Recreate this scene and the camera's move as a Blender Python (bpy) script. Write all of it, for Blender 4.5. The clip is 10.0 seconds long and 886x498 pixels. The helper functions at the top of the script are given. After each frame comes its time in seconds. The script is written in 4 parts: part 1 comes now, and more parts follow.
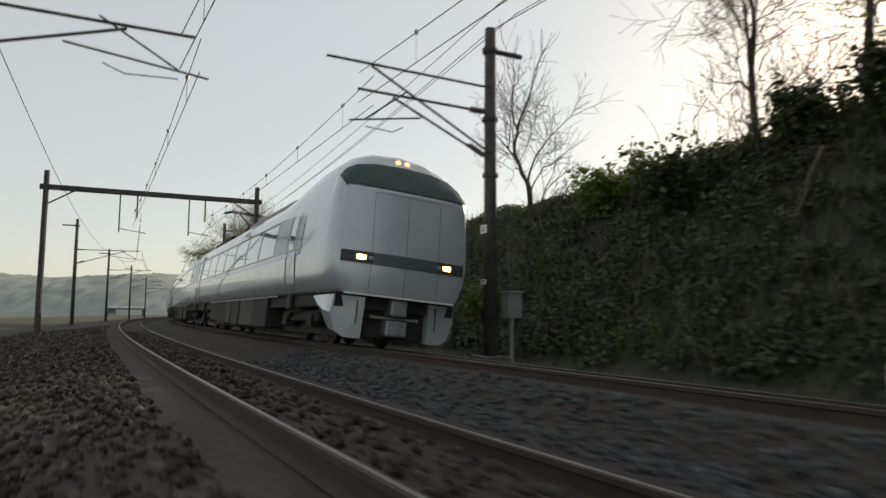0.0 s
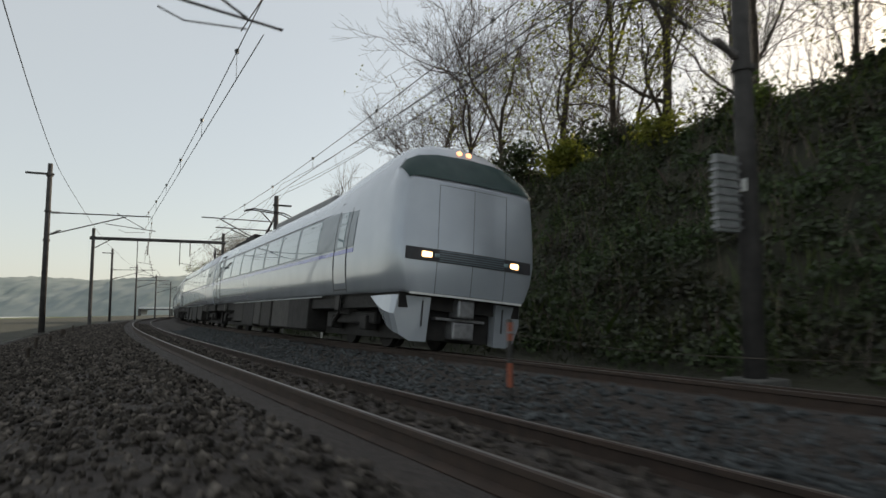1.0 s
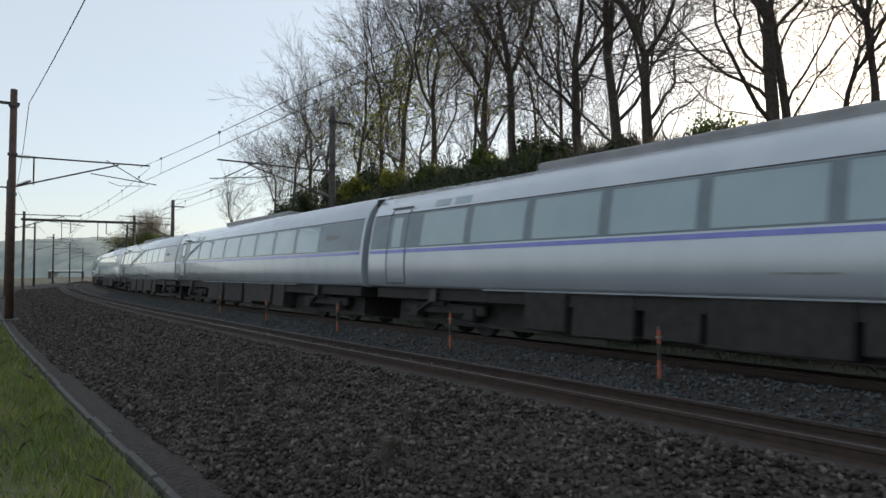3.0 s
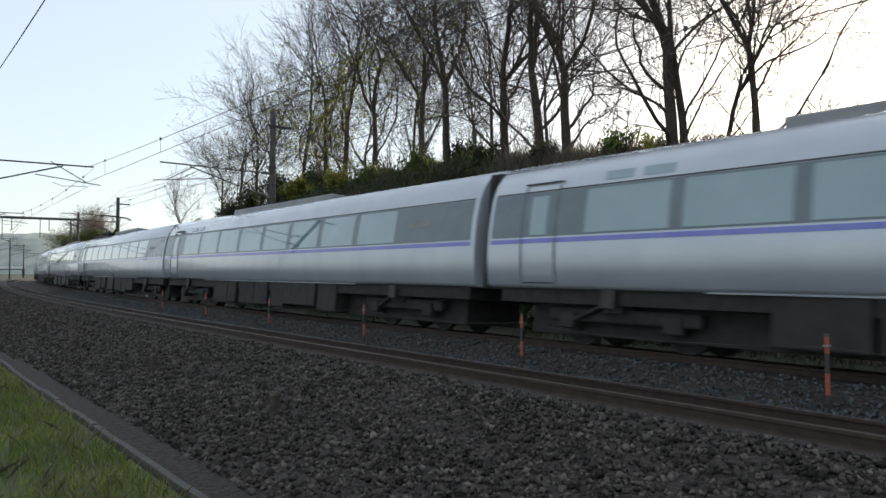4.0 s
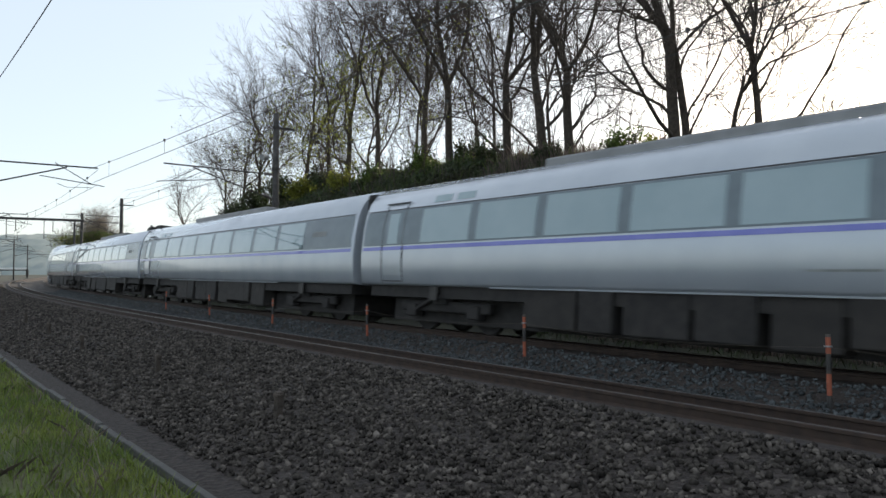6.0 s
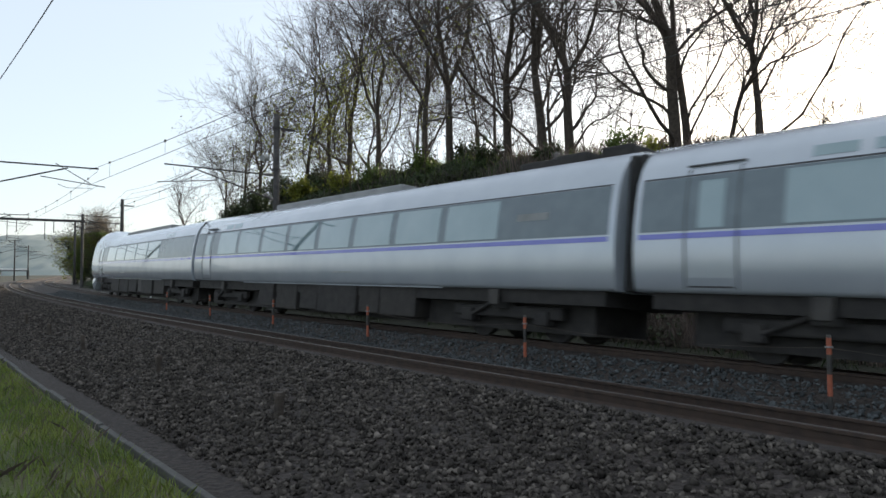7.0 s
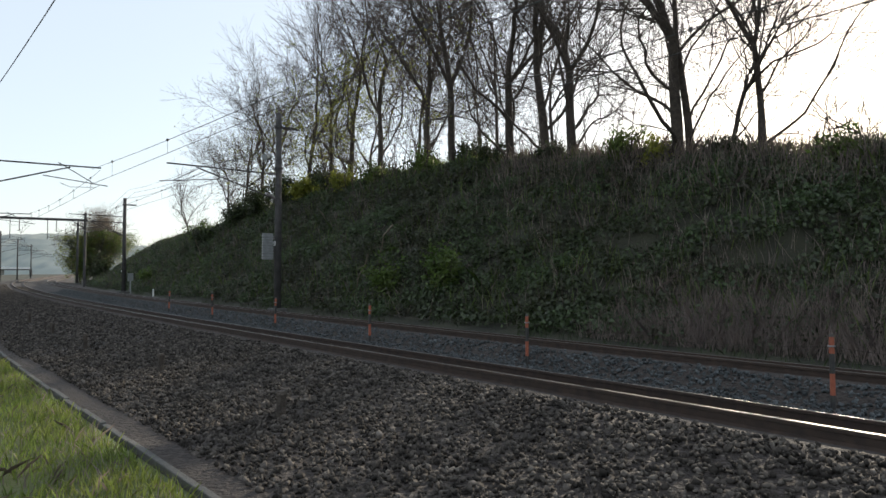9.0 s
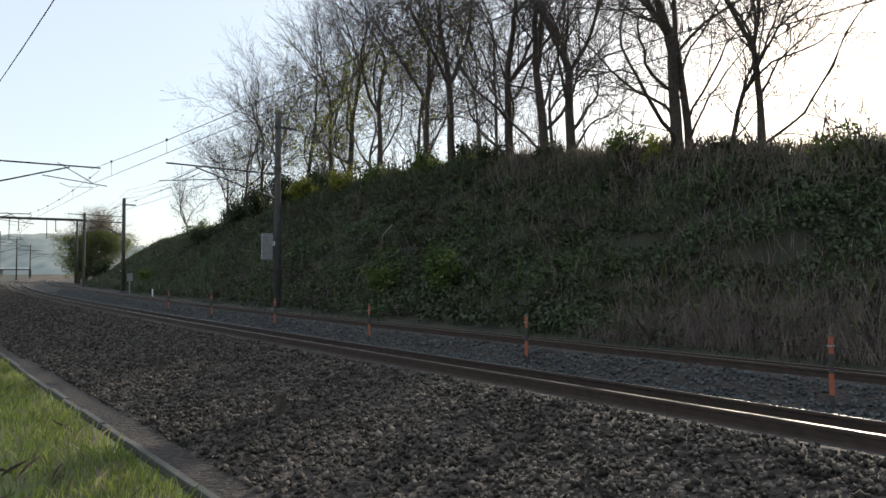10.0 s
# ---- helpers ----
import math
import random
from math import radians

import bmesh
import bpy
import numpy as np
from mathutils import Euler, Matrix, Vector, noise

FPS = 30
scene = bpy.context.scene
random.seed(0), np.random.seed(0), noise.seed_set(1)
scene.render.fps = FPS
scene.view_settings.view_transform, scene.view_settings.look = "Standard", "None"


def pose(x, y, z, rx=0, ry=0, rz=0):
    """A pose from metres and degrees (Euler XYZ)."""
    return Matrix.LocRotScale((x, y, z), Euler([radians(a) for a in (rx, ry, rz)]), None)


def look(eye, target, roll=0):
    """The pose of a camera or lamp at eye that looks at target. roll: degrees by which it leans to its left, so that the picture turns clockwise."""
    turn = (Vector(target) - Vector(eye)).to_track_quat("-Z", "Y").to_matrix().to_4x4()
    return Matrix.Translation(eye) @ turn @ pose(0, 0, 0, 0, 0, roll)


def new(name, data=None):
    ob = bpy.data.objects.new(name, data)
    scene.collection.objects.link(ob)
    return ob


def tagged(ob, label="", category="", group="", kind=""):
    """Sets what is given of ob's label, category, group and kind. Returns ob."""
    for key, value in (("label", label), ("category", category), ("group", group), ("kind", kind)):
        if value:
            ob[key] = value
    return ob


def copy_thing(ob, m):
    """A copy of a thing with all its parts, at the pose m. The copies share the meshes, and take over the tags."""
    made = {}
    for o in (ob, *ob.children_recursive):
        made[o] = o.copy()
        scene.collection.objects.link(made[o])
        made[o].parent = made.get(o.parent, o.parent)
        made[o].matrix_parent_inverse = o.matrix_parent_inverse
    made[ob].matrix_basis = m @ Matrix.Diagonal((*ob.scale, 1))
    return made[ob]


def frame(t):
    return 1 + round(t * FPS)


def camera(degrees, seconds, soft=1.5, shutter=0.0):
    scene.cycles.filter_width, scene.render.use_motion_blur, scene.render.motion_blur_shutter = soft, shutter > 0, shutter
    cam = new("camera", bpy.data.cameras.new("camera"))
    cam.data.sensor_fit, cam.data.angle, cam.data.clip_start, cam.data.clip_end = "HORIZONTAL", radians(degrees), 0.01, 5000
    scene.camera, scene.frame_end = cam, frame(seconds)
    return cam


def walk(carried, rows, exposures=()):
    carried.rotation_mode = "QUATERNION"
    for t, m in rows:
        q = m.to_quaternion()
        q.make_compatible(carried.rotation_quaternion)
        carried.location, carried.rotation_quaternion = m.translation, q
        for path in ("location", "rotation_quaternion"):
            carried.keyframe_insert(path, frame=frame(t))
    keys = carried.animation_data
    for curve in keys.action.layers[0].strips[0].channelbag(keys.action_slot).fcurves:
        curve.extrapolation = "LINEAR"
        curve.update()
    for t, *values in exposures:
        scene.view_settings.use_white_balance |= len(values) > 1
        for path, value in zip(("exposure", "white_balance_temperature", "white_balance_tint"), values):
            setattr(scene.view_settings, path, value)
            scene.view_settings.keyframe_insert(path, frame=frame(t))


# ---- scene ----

# ================= camera and its path =================
TH, K, S_A, S_B, D0 = 0.696, 1 / 585.0, 11.2, 140.0, 7.01   # track: heading, curvature, curve from, to, distance
LEAN = 0.094                                                 # cant of both tracks
SPACING = 3.7                                                # between the two track centres

cam = camera(66.3, 10.0, soft=1.5, shutter=0.12)


def cam_pose(x, y, z, yaw, pitch, roll=0.0):
    return pose(x, y, z, 90 + pitch, roll, yaw)


CAM_ROWS = [
    (0.0, -26.2, 41.6, 0.66, 7.4, 5.6, -0.4), (0.5, -17.95, 30.2, 0.66, 9.2, 6.0, -0.5), (1.0, -10.55, 20.05, 0.72, 9.9, 5.4, 0.0),
    (1.5, -4.75, 11.9, 1.05, 9.3, 3.6, 0.4), (2.0, -2.9, 6.7, 1.36, 6.9, 2.7, 0.9), (2.5, -1.95, 3.95, 1.46, 4.3, 1.95, 0.7),
    (3.0, -1.05, 2.05, 1.42, 3.4, 2.1, 0.0), (3.5, -0.3, 0.6, 1.41, 1.3, 2.0, 0.0), (4.0, 0, 0.05, 1.41, -0.4, 1.87, 0.0),
    (4.5, 0, 0, 1.41, -0.65, 1.85), (5.5, 0, 0, 1.41, -0.25, 1.9), (7.5, 0, 0, 1.41, -0.1, 2.0),
    (9.0, 0, 0, 1.41, 0.05, 1.9), (10.0, 0, 0, 1.41, 0.0, 1.9)]
walk(cam, [(r[0], cam_pose(*r[1:])) for r in CAM_ROWS],
     ((0.0, -0.10, 7300, 10), (0.5, 0.0, 7150, 10), (1.0, -0.10, 7000, 10), (1.5, -0.17, 6700, 10), (2.0, -0.14, 6500, 10), (2.5, 0.0, 6450, 10), (3.2, 0.15, 6450, 10), (4.5, 0.36, 6330, 10), (7.5, 0.34, 6330, 10), (8.6, 0.34, 6380, 10), (10.0, 0.34, 6380, 10)))

# ================= sky and sun =================
SUN_AZ, SUN_EL = 31.0, 19.0      # degrees right of +y, above the horizon
world = bpy.data.worlds.new("world")
scene.world = world
world.use_nodes = True
wn = world.node_tree
for n_ in list(wn.nodes):
    wn.nodes.remove(n_)
sky = wn.nodes.new("ShaderNodeTexSky")
sky.sky_type, sky.sun_disc = "NISHITA", False
sky.sun_elevation, sky.sun_rotation = radians(SUN_EL), radians(SUN_AZ)
sky.air_density, sky.dust_density, sky.ozone_density = 1.0, 1.2, 1.5
bg = wn.nodes.new("ShaderNodeBackground")
bg.inputs["Strength"].default_value = 0.14
wo = wn.nodes.new("ShaderNodeOutputWorld")
haze = wn.nodes.new("ShaderNodeMixRGB")          # thin even haze over the whole sky
haze.inputs[0].default_value = 0.55
haze.inputs[2].default_value = (6.2, 6.6, 6.8, 1)
wn.links.new(sky.outputs[0], haze.inputs[1])
wn.links.new(haze.outputs[0], bg.inputs[0])
wn.links.new(bg.outputs[0], wo.inputs[0])
sun_data = bpy.data.lights.new("sun", "SUN")
sun_data.energy, sun_data.angle, sun_data.color = 5.0, radians(0.6), (1.0, 0.88, 0.7)
sun = new("sun", sun_data)
sd = Vector((math.sin(radians(SUN_AZ)) * math.cos(radians(SUN_EL)), math.cos(radians(SUN_AZ)) * math.cos(radians(SUN_EL)), math.sin(radians(SUN_EL))))
sun.matrix_world = look(sd * 80, (0, 0, 0))

# ================= materials =================


def material(name, c1, c2, scale=8.0, rough=0.7, metal=0.0, bump=0.0, fine=60.0, spec=0.5, emit=None, power=0.0, coords="Object", vary=0.0, trans=0.0, coat=0.0):
    m = bpy.data.materials.new(name)
    m.use_nodes = True
    nt = m.node_tree
    p = nt.nodes["Principled BSDF"]
    p.inputs["Roughness"].default_value = rough
    p.inputs["Metallic"].default_value = metal
    p.inputs["Specular IOR Level"].default_value = spec
    p.inputs["Coat Weight"].default_value = coat
    tc = nt.nodes.new("ShaderNodeTexCoord")
    n1 = nt.nodes.new("ShaderNodeTexNoise")
    n1.inputs["Scale"].default_value, n1.inputs["Detail"].default_value = scale, 6
    nt.links.new(tc.outputs[coords], n1.inputs["Vector"])
    ramp = nt.nodes.new("ShaderNodeValToRGB")
    ramp.color_ramp.elements[0].position, ramp.color_ramp.elements[1].position = 0.32, 0.68
    ramp.color_ramp.elements[0].color, ramp.color_ramp.elements[1].color = (*c1, 1), (*c2, 1)
    nt.links.new(n1.outputs["Fac"], ramp.inputs["Fac"])
    col = ramp.outputs["Color"]
    if vary:
        geo = nt.nodes.new("ShaderNodeNewGeometry")
        hsv = nt.nodes.new("ShaderNodeHueSaturation")
        mr = nt.nodes.new("ShaderNodeMapRange")
        mr.inputs["To Min"].default_value, mr.inputs["To Max"].default_value = 1 - vary, 1 + vary
        nt.links.new(geo.outputs["Random Per Island"], mr.inputs["Value"])
        nt.links.new(mr.outputs[0], hsv.inputs["Value"])
        nt.links.new(col, hsv.inputs["Color"])
        col = hsv.outputs["Color"]
    nt.links.new(col, p.inputs["Base Color"])
    if bump:
        n2 = nt.nodes.new("ShaderNodeTexNoise")
        n2.inputs["Scale"].default_value, n2.inputs["Detail"].default_value = fine, 4
        nt.links.new(tc.outputs[coords], n2.inputs["Vector"])
        b = nt.nodes.new("ShaderNodeBump")
        b.inputs["Strength"].default_value, b.inputs["Distance"].default_value = bump, 0.05
        nt.links.new(n2.outputs["Fac"], b.inputs["Height"])
        nt.links.new(b.outputs[0], p.inputs["Normal"])
    if emit:
        p.inputs["Emission Color"].default_value = (*emit, 1)
        p.inputs["Emission Strength"].default_value = power
    if trans:
        tr = nt.nodes.new("ShaderNodeBsdfTranslucent")
        nt.links.new(col, tr.inputs["Color"])
        mx = nt.nodes.new("ShaderNodeMixShader")
        mx.inputs[0].default_value = trans
        out = nt.nodes["Material Output"]
        nt.links.new(p.outputs[0], mx.inputs[1])
        nt.links.new(tr.outputs[0], mx.inputs[2])
        nt.links.new(mx.outputs[0], out.inputs["Surface"])
    return m


M_PAINT = material("train_paint", (0.42, 0.457, 0.505), (0.475, 0.51, 0.555), 1.3, 0.24, 0.32, 0.0, 40, coat=0.6)
M_ROOF = material("roof_grey", (0.17, 0.175, 0.18), (0.25, 0.255, 0.26), 2, 0.55, bump=0.1)
M_BAND = material("window_band_grey", (0.11, 0.143, 0.165), (0.13, 0.168, 0.19), 3, 0.22, spec=0.6, coat=0.25)
# bluish glass; base colour raised to carry reflected and see-through sky
M_GLASS_SKY = material("sky_toned_glass", (0.18, 0.27, 0.295), (0.23, 0.32, 0.345), 0.8, 0.03, 0.0, spec=1.0, coat=1.0)
M_SCREEN = material("windscreen_glass", (0.03, 0.055, 0.055), (0.045, 0.075, 0.072), 2, 0.12, spec=0.2)
M_STRIPE = material("violet_stripe", (0.12, 0.13, 0.42), (0.15, 0.16, 0.46), 3, 0.25, 0.2, coat=0.8)
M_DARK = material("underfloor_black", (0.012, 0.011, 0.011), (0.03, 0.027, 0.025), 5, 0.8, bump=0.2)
M_BOX = material("underfloor_brown_grey", (0.012, 0.0105, 0.0095), (0.029, 0.025, 0.022), 4, 0.75, bump=0.2)
M_BOXLIGHT = material("underfloor_light_grey", (0.026, 0.024, 0.022), (0.05, 0.046, 0.042), 4, 0.7, bump=0.2)
M_SEAM = material("seam_black", (0.03, 0.03, 0.035), (0.05, 0.05, 0.055), 6, 0.6)
M_RUBBER = material("gangway_rubber", (0.015, 0.015, 0.016), (0.035, 0.035, 0.035), 6, 0.7)
M_STEEL = material("grey_steel", (0.22, 0.22, 0.23), (0.32, 0.32, 0.33), 9, 0.45, 0.6)
M_LAMP = material("lamp_warm", (1, 0.9, 0.7), (1, 0.9, 0.7), 1, emit=(1.0, 0.58, 0.24), power=5.0)
M_LAMPTOP = material("lamp_marker", (1, 0.6, 0.4), (1, 0.6, 0.4), 1, emit=(1.0, 0.42, 0.20), power=2.5)
M_RAIL = material("rail_steel", (0.13, 0.122, 0.115), (0.20, 0.19, 0.18), 12, 0.46, 0.85)
M_RAILSIDE = material("rail_rust", (0.03, 0.02, 0.015), (0.055, 0.034, 0.024), 9, 0.8, bump=0.2)
M_SLEEPER = material("sleeper_concrete", (0.04, 0.035, 0.031), (0.075, 0.066, 0.058), 7, 0.85, bump=0.3)
M_BALLAST = material("ballast_bed", (0.016, 0.012, 0.010), (0.05, 0.039, 0.033), 16, 0.9, bump=1.0, fine=20)
M_STONE = material("ballast_stone", (0.020, 0.0175, 0.0152), (0.125, 0.110, 0.096), 7, 0.95, bump=0.3, vary=0.6, spec=0.15)
M_STONE_B = material("ballast_stone_bluish", (0.026, 0.031, 0.033), (0.082, 0.092, 0.095), 5, 0.75, bump=0.3, vary=0.45)
M_GROUND = material("grass_ground", (0.05, 0.075, 0.022), (0.13, 0.14, 0.05), 0.9, 0.9, bump=0.8, fine=25)
M_GRASS = material("grass_blades", (0.11, 0.17, 0.03), (0.25, 0.28, 0.07), 1.5, 0.6, vary=0.4, trans=0.45)
M_DRY = material("dry_grass", (0.14, 0.11, 0.098), (0.25, 0.20, 0.175), 1.5, 0.7, vary=0.4, trans=0.35)
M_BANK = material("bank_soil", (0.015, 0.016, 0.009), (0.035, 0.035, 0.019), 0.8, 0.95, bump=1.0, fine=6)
M_LEAF = material("shrub_leaves", (0.032, 0.030, 0.015), (0.05, 0.085, 0.028), 0.45, 0.45, vary=0.5, trans=0.3)
M_LEAF_Y = material("young_leaves", (0.16, 0.19, 0.03), (0.30, 0.30, 0.06), 1.2, 0.5, vary=0.35, trans=0.55)
M_LEAF_G = material("fresh_green_leaves", (0.06, 0.11, 0.02), (0.13, 0.17, 0.04), 0.8, 0.5, vary=0.4, trans=0.45)
M_BARK = material("bark", (0.035, 0.028, 0.022), (0.085, 0.068, 0.055), 6, 0.9, bump=0.6, fine=30)
M_TWIG = material("twigs", (0.05, 0.038, 0.032), (0.10, 0.08, 0.067), 3, 0.9)
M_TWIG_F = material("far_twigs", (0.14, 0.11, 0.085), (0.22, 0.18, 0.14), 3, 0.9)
M_MAST = material("mast_concrete_dark", (0.04, 0.038, 0.038), (0.075, 0.07, 0.068), 4, 0.85, bump=0.2)
M_RUST = material("mast_rusty_steel", (0.05, 0.029, 0.023), (0.09, 0.05, 0.038), 5, 0.75, bump=0.2)
M_WIRE = material("copper_wire", (0.05, 0.05, 0.05), (0.08, 0.078, 0.075), 5, 0.5, 0.6)
M_CER = material("insulator", (0.10, 0.085, 0.08), (0.18, 0.16, 0.15), 8, 0.35)
M_WHITE = material("white_enamel", (0.68, 0.68, 0.66), (0.78, 0.78, 0.76), 6, 0.5)
M_RED = material("faded_red_paint", (0.22, 0.055, 0.03), (0.34, 0.10, 0.05), 12, 0.7, bump=0.1)
M_BLACK = material("black_paint", (0.02, 0.02, 0.02), (0.05, 0.045, 0.04), 12, 0.6)
M_CONC = material("concrete", (0.055, 0.055, 0.051), (0.115, 0.112, 0.104), 3, 0.9, bump=0.3, fine=40)
# pale grey-green: distance haze is mixed into the woods' colour
M_HILL_HAZE = material("haze_toned_hill", (0.19, 0.23, 0.225), (0.28, 0.31, 0.295), 0.05, 1.0, bump=0.8, fine=0.3)
M_BOXGREY = material("cabinet_grey", (0.17, 0.18, 0.18), (0.25, 0.26, 0.26), 6, 0.55)

# ================= mesh helpers =================


def mesh_ob(name, bm, mat, parent=None, smooth=False):
    me = bpy.data.meshes.new(name)
    bm.to_mesh(me)
    bm.free()
    for m in (mat if isinstance(mat, (list, tuple)) else [mat]):
        me.materials.append(m)
    if smooth:
        me.polygons.foreach_set("use_smooth", [True] * len(me.polygons))
    ob = new(name, me)
    ob.parent = parent
    return ob


def part(name, bm, mat, parent, label="", smooth=False):
    ob = mesh_ob(name, bm, mat, parent, smooth)
    if label:
        ob["label"] = label
    return ob


def raw(name, verts, faces, mat, parent=None, smooth=False):
    me = bpy.data.meshes.new(name)
    me.from_pydata(verts, [], faces)
    for m in (mat if isinstance(mat, (list, tuple)) else [mat]):
        me.materials.append(m)
    if smooth:
        me.polygons.foreach_set("use_smooth", [True] * len(me.polygons))
    ob = new(name, me)
    ob.parent = parent
    return ob


def empty(name, m=None):
    ob = new(name)
    if m is not None:
        ob.matrix_world = m
    return ob


def box_bm(x0, x1, y0, y1, z0, z1, bevel=0.0, bm=None):
    own = bm or bmesh.new()
    mat = Matrix.Translation(((x0 + x1) / 2, (y0 + y1) / 2, (z0 + z1) / 2)) @ Matrix.Diagonal((x1 - x0, y1 - y0, z1 - z0, 1))
    r = bmesh.ops.create_cube(own, size=1, matrix=mat)
    if bevel:
        es = {e for v in r["verts"] for e in v.link_edges}
        bmesh.ops.bevel(own, geom=list(es), offset=bevel, segments=2, affect="EDGES", profile=0.5)
    return own


def tube_bm(p, q, r0, r1=None, sides=10, bm=None):
    own = bm or bmesh.new()
    p, q = Vector(p), Vector(q)
    m = Matrix.Translation((p + q) / 2) @ (q - p).to_track_quat("Z", "Y").to_matrix().to_4x4()
    bmesh.ops.create_cone(own, cap_ends=True, segments=sides, radius1=r0, radius2=r0 if r1 is None else r1, depth=(q - p).length, matrix=m)
    return own


def path_bm(points, r, sides=6, bm=None):
    own = bm or bmesh.new()
    pts = [Vector(p) for p in points]
    rings = []
    for i, p in enumerate(pts):
        d = (pts[min(i + 1, len(pts) - 1)] - pts[max(i - 1, 0)]).normalized()
        a = d.cross(Vector((0.13, 0.07, 0.99)))
        a = (a if a.length > 0.05 else d.cross(Vector((1, 0, 0)))).normalized()
        b = d.cross(a)
        rings.append([own.verts.new(p + (a * math.cos(2 * math.pi * k / sides) + b * math.sin(2 * math.pi * k / sides)) * r) for k in range(sides)])
    for u, w in zip(rings, rings[1:]):
        for k in range(sides):
            m = (k + 1) % sides
            own.faces.new((u[k], u[m], w[m], w[k]))
    own.faces.new(rings[0][::-1])
    own.faces.new(rings[-1])
    return own


# ================= the line of the track =================
N_S = 4001
_s = np.linspace(-300, 1000, N_S)
_a = TH - K * np.clip(np.minimum(_s, S_B) - S_A, 0, None)
_x = np.concatenate(([0], np.cumsum(-np.sin(_a[:-1]) * np.diff(_s))))
_y = np.concatenate(([0], np.cumsum(np.cos(_a[:-1]) * np.diff(_s))))
_x += D0 * math.cos(TH) - np.interp(0, _s, _x)
_y += D0 * math.sin(TH) - np.interp(0, _s, _y)


def along(s, off=0.0, z=0.0):
    """World place at s metres up the line, off metres to the hill side of the near track's centre."""
    a = float(np.interp(s, _s, _a))
    return Vector((float(np.interp(s, _s, _x)) + off * math.cos(a), float(np.interp(s, _s, _y)) + off * math.sin(a), z))


def heading(s):
    return float(np.interp(s, _s, _a))


def spot(s, off, z=0.0):
    """Pose whose x axis points down the line (the way the train goes) and y to the hill."""
    p = along(s, off, z)
    return pose(p.x, p.y, p.z, 0, 0, math.degrees(heading(s)) - 90)


CREST = ((-60, 5.0), (7, 5.1), (12, 5.6), (28, 7.2), (48, 7.2), (57, 6.5), (66, 5.8), (78, 5.7), (95, 5.5), (130, 3.6), (200, 1.5), (400, 0.5))


def crest(s):
    return float(np.interp(s, [c[0] for c in CREST], [c[1] for c in CREST]))


def ground_z(s, off):
    n = noise.noise(Vector((s * 0.13, off * 0.13, 3.0)))
    if off < -5.05:
        return -0.36 + 0.10 * n * min(1, (-5.05 - off) / 3) + min(0.0, (off + 25) * 0.02) * (0 if off > -25 else 1)
    if off < 8.2:
        return -0.50 + 0.03 * n
    h = crest(s)
    f = min(1.0, (off - 8.2) / 9.0)
    f2 = f * f * (3 - 2 * f) * 0.5 + f * 0.5
    lump = noise.noise(Vector((s * 0.35, off * 0.35, 1.0))) * 0.35 + noise.noise(Vector((s * 1.1, off * 1.1, 5.0))) * 0.15
    return -0.42 + (h + 0.42) * f2 + lump * min(1, (off - 8.2) / 2) + (max(0, min(off, 60) - 17.2) * 0.03)


# ================= ground =================


def build_ground():
    ss = [-290, -200, -120, -70, -45] + [-30 + 0.8 * i for i in range(150)] + [92 + 3 * i for i in range(14)] + [150, 180, 230, 300, 420, 600, 990]
    oo = [-900, -400, -200, -100, -60, -40, -30, -24, -18, -14, -11, -9, -8, -7, -6, -5.4, -5.06, -4.9, 0, 4, 7.4, 8.2] + [8.2 + 0.5 * i for i in range(1, 21)] + [19, 21, 24, 28, 34, 44, 60, 100, 180, 320, 470]
    vs = [along(s, o, ground_z(s, o)) for s in ss for o in oo]
    n = len(oo)
    fs = [(i * n + j, i * n + j + 1, (i + 1) * n + j + 1, (i + 1) * n + j) for i in range(len(ss) - 1) for j in range(n - 1)]
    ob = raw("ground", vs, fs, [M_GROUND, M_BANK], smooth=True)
    for k, poly in enumerate(ob.data.polygons):
        i, j = divmod(k, n - 1)
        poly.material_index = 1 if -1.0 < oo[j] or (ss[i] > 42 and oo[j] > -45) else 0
    tagged(ob, "uneven grassy ground beside the railway, rising as a dark bank", "ground", kind="structure")


BED = ((-4.94, -0.37), (-4.6, -0.36), (-4.3, -0.34), (-3.2, -0.27), (-2.2, -0.17), (-1.6, -0.06), (-1.2, -0.03), (-0.75, -0.055), (-0.6, -0.115), (0.0, -0.135), (0.6, -0.19),
       (0.75, -0.20), (1.2, -0.235), (1.6, -0.26), (1.9, -0.24), (2.2, -0.12), (2.5, -0.03), (2.95, -0.055), (3.1, -0.115), (4.3, -0.225), (4.45, -0.215),
       (4.9, -0.235), (5.4, -0.28), (6.3, -0.40), (7.2, -0.46))


def bed_z(off):
    return float(np.interp(off, [b[0] for b in BED], [b[1] for b in BED]))


def build_bed():
    ss = [-290, -150, -60] + [-20 + 1.0 * i for i in range(120)] + [102 + 4 * i for i in range(20)] + [200, 260, 340, 500, 800]
    offs = []
    for (a, _), (b, _) in zip(BED, BED[1:]):
        k = max(1, int((b - a) / 0.3))
        offs += [a + (b - a) * i / k for i in range(k)]
    offs.append(BED[-1][0])
    vs = [along(s, o, bed_z(o) + 0.025 * noise.noise(Vector((s * 1.3, o * 2, 0)))) for s in ss for o in offs]
    n = len(offs)
    fs = [(i * n + j, i * n + j + 1, (i + 1) * n + j + 1, (i + 1) * n + j) for i in range(len(ss) - 1) for j in range(n - 1)]
    ob = raw("ballast_bed", vs, fs, M_BALLAST, smooth=True)
    tagged(ob, "brown-grey crushed stone ballast bed under two tracks", "ballast", kind="structure")


